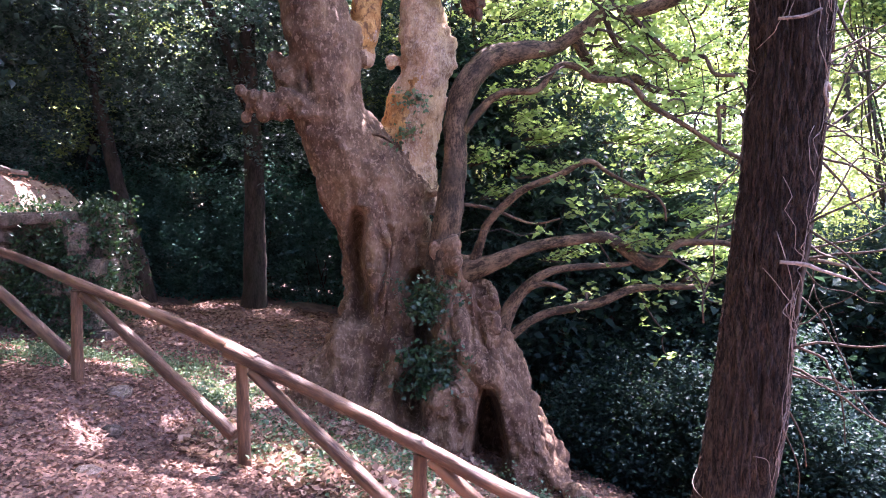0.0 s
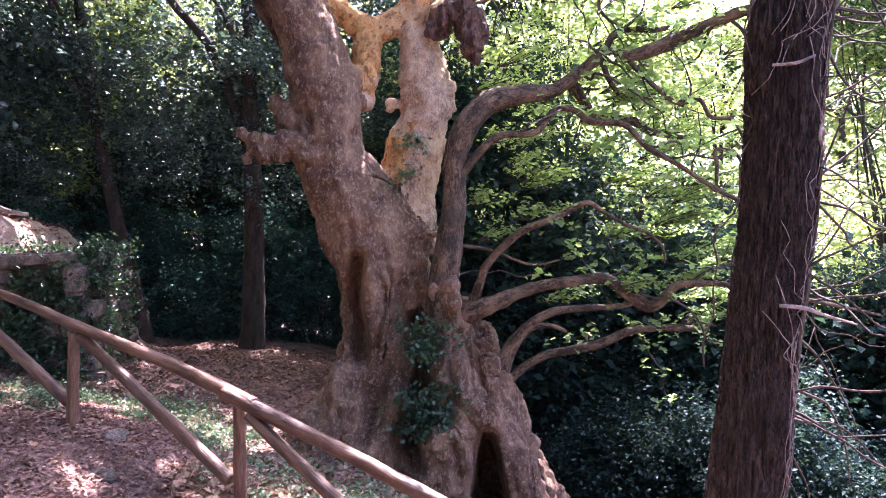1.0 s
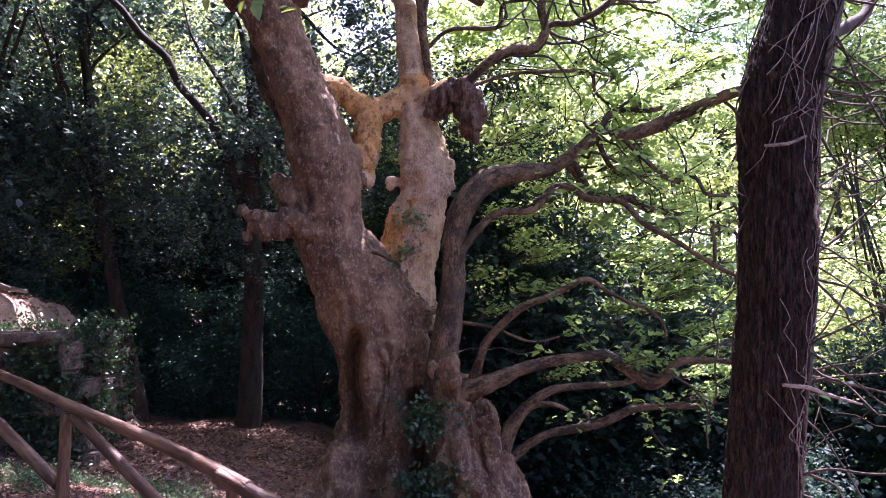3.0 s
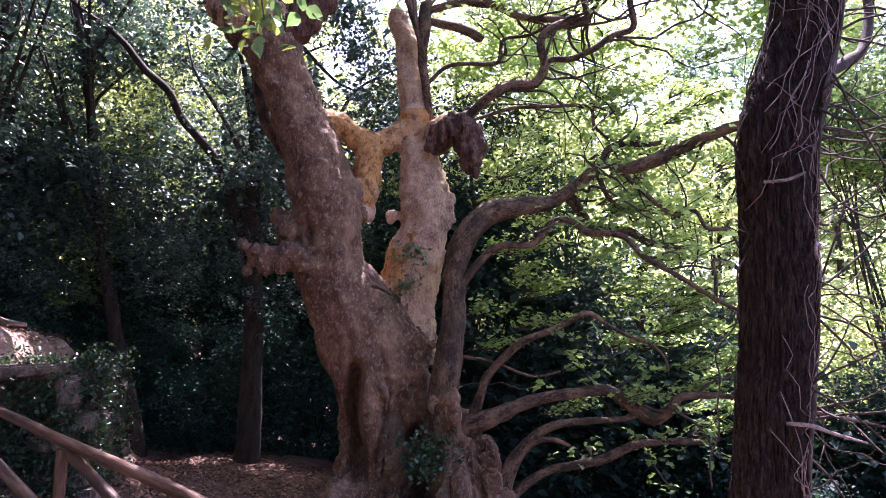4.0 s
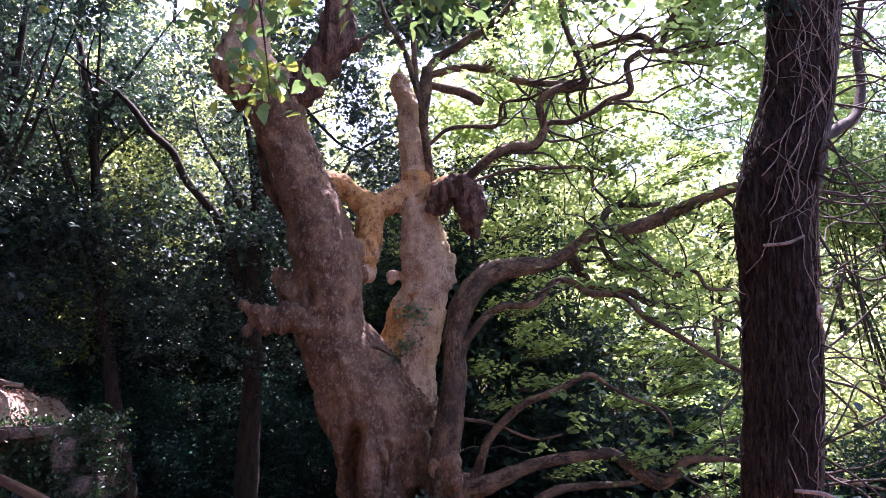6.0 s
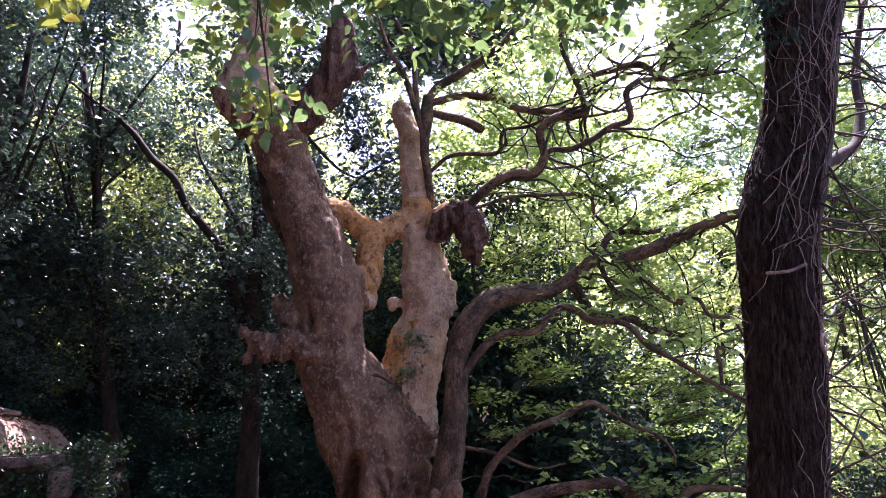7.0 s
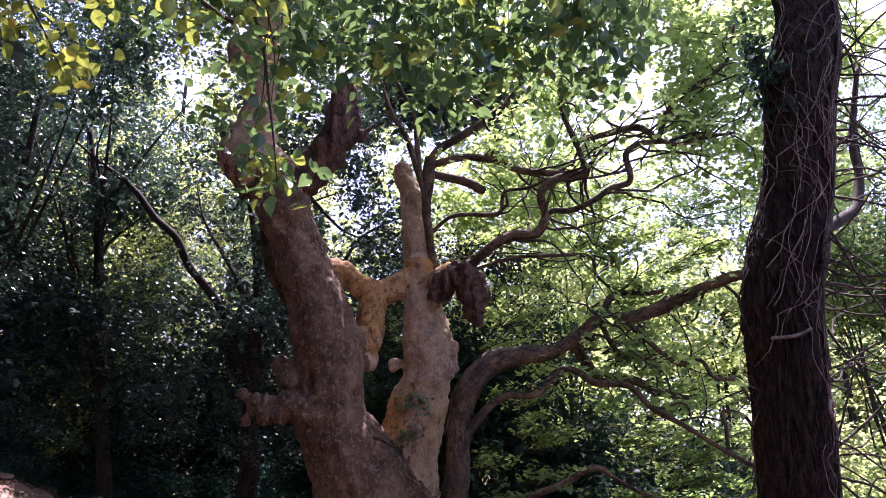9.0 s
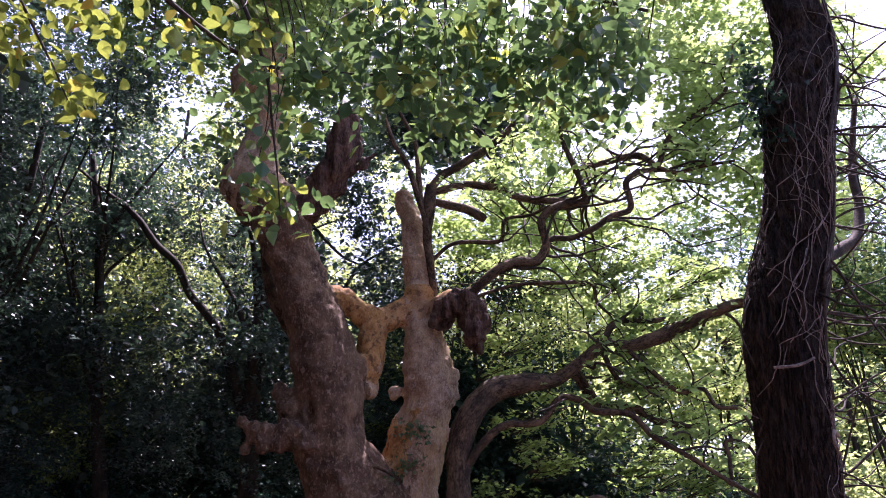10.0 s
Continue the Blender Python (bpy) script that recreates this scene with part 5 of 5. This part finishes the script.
# the thicket that fills the hollow behind the low limbs, shade put into its leaf colour: foot, top
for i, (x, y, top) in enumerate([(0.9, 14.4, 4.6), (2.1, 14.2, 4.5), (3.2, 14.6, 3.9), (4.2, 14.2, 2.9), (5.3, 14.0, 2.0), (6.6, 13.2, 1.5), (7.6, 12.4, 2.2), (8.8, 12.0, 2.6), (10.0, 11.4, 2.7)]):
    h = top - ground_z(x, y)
    forest_tree((x, y), h * 0.8, (0.1, 0.0), (0.0, 0.0, h * 0.52), (1.25, 1.0, h * 0.46), 230, 46, 0.085, M_SHADED, 90 + i, "dense evergreen filling the hollow, its shade put into the leaf colour", 0.08, None, 0.0, "thicket in the hollow", 0.24)
# a row added to close bright gaps, with shade in its leaf colour
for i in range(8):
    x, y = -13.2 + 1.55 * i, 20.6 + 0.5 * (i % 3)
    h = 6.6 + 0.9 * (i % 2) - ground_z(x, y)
    forest_tree((x, y), h * 0.8, (0.1, 0.0), (0.0, 0.0, h * 0.5), (1.5, 1.1, h * 0.5), 230, 44, 0.12, M_SHADED, 290 + i, "young evergreen added deep in the wood, leaves darkened as shade", 0.08, None, 0.0, "young evergreens", 0.3)
forest_tree((8.7, 15.2), 10.0, (0.1, 0.0), (0.0, 0.0, 10.4), (1.7, 1.4, 4.2), 280, 44, 0.10, M_TALL, 301, "slender green tree standing beyond the vine-hung trunk", 0.1, None, 0.2)
LIGHT = "light green broadleaved tree lit from behind"
forest_tree((-0.2, 20.0), 11.0, (0.3, 0.0), (0.3, 0, 7.6), (3.2, 2.0, 4.4), 330, 46, 0.14, M_BRIGHT, 39, LIGHT, 0.16)
for i, (x, y, h) in enumerate([(-4.5, 30.0, 14.0), (1.2, 27.5, 13.5), (6.4, 25.5, 12.5), (11.5, 23.0, 11.0), (9.0, 16.0, 7.0), (15.5, 28.0, 13.5), (13.0, 14.5, 6.5)]):
    forest_tree((x, y), h * 0.85, (0.3, 0.2), (0.0, 0, h * 0.56), (h * 0.36, 2.8, h * 0.44), 330, 44, 0.17 if h > 8 else 0.11, M_BRIGHT, 41 + i, LIGHT, 0.18)

for i, (x, y, h) in enumerate([(-22.0, 27.0, 22.0), (-17.0, 30.0, 23.0), (-12.0, 28.5, 22.0), (-7.5, 31.0, 23.0), (-17.5, 21.0, 18.0)]):
    forest_tree((x, y), h * 0.85, (0.3, 0.2), (0.0, 0, h * 0.55), (h * 0.25, 2.6, h * 0.46), 300, 40, 0.24, M_BRIGHT, 141 + i, LIGHT, 0.2)

for i, (x, y, h) in enumerate([(8.8, 25.0, 15.0), (14.5, 23.5, 14.0), (4.5, 31.0, 16.0), (16.0, 30.0, 15.0)]):
    forest_tree((x, y), h * 0.85, (0.3, 0.2), (0.0, 0, h * 0.62), (h * 0.21, 2.3, h * 0.36), 420, 42, 0.17, M_TALL, 241 + i, "tall light-leaved tree beyond the hollow", 0.18, None, 0.28)


def shrub(at, radii, n, per, size, leaf, seed, label, rise=0.6):
    rng = np.random.default_rng(seed)
    x, y = at
    z = ground_z(x, y)
    thing = base("shrub", (x, y, z), label, "shrub", "undergrowth")
    c = np.array((x, y, z + radii[2] * rise))
    pts = in_shell(n, c, radii, rng, 0.45, 0.0, 0.8)
    pts = pts[pts[:, 2] > z - 0.1]
    stems = [[(x + rng.normal(0, 0.1), y + rng.normal(0, 0.1), z - 0.1, 0.025), (*((np.array((x, y, z)) + p) / 2 + rng.normal(size=3) * 0.1), 0.016), (*p, 0.006)] for p in pts[:4]]
    for q in stems:
        link_mesh("stem", tubes_mesh("stem", [q], 5, 0.2, 0.0), M_FOREST, thing)
    link_mesh("foliage", leaves_mesh("foliage", clumps(pts, per, (0.22, 0.22, 0.08), rng), size, rng, "kite", 0.6), leaf, thing)


rng = np.random.default_rng(55)
DARK = "dense dark bluish-green undergrowth shrub"
for i in range(16):
    shrub((-11.5 + i * 0.75 + rng.normal(0, 0.2), 19.0 + rng.uniform(-0.2, 0.8)), (1.3, 1.0, 1.6 + 0.9 * rng.uniform()), 210, 44, 0.095, M_SHRUB, 60 + i, DARK)
for i in range(8):
    shrub((-13.0 + i * 1.7, 25.0 + rng.uniform(-0.4, 1.2)), (1.9, 1.2, 2.6 + 0.7 * rng.uniform()), 150, 36, 0.17, M_SHRUB, 160 + i, DARK)
# hollow shrubs: the shade they stand in is in their leaf colour
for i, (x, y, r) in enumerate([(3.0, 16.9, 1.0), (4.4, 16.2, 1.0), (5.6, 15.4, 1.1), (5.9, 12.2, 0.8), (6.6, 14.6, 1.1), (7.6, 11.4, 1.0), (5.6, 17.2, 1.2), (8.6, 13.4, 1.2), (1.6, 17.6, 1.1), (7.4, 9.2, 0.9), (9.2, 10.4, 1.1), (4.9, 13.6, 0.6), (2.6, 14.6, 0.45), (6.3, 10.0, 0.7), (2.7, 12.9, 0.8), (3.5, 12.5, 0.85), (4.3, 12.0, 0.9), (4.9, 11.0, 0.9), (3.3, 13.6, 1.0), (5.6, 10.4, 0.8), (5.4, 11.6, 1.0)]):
    shrub((x, y), (1.2 * r, r, (1.6 + 0.6 * rng.uniform()) * r), 230, 44, 0.075, M_SHADED, 80 + i, "evergreen shrub in the hollow with glossy leaves darkened as shade")

# the wood farther off
far = []
rng = np.random.default_rng(99)
for k in range(110):
    a = rng.uniform(0.75, 2 * math.pi)
    d = rng.uniform(30, 58)
    x, y = math.sin(a) * d, 10 + math.cos(a) * d
    z = ground_z(x, y)
    h = rng.uniform(7, 13)
    far.append(in_shell(40, (x, y, z + h * 0.5), (3.0, 3.0, h * 0.55), rng, 0.5))
far = clumps(np.vstack(far), 16, (0.6, 0.6, 0.4), rng)
tagged(link_mesh("far_woods", leaves_mesh("far_woods", far, 0.5, rng, "kite", 0.5), M_BRIGHT), "green crowns of the wood far behind", "woods", kind="stuff")


# unseen crowns added behind and beside the path to block light from the sky
ring = []
for k in range(64):
    a = rng.uniform(1.3, 2 * math.pi - 0.95)
    d = rng.uniform(8, 22) if a < 5 else rng.uniform(11.5, 22)
    x, y = math.sin(a) * d, 2 + math.cos(a) * d
    h = rng.uniform(14, 19) if a > 2.7 else rng.uniform(4, 6)
    ring.append(in_shell(60, (x, y, ground_z(x, y) + h * 0.55), (2.8, 2.8, h * 0.48), rng, 0.3))
# more crowns added outside the view, to darken the trunk's left flank
for x, y, h in ((-11.2, 9.0, 14), (-12.6, 11.6, 15), (-14.5, 13.6, 15), (-10.6, 6.6, 14), (-16.5, 15.5, 16), (-15.5, 10.0, 17)):
    ring.append(in_shell(260, (x, y, ground_z(x, y) + h * 0.5), (2.4, 2.4, h * 0.52), rng, 0.2))
# canopy added over the path and the slope to shade them
ring += [in_shell(90, (x, y, z), (2.6, 2.2, 1.2), rng, 0.1) for x, y, z in ((-2.5, 19.0, 13.0), (0.2, 18.4, 12.6))]
ring += [in_shell(70, (x, y, 13.5), (4.0, 4.0, 1.6), rng, 0.2) for x, y in ((-7, -4), (-2, -6), (-4, 1), (-1, 5.5), (-7, 6), (-8.5, 10.5), (-9, 2), (-4, 10.5), (-7, 12.5), (-2, 12))]
ring = np.vstack(ring)
ring = np.array([q for q in ring if not shades_path(q) and (q[2] > 10 or math.hypot(q[0], q[1] - 1) > 5)])
tagged(link_mesh("shading_crowns", leaves_mesh("shading_crowns", clumps(ring, 22, (0.5, 0.5, 0.2), rng), 0.38, rng, "kite", 0.5), M_HOLM), "dark green crowns added round the path, mostly unseen, to block the sky", "woods", kind="stuff")
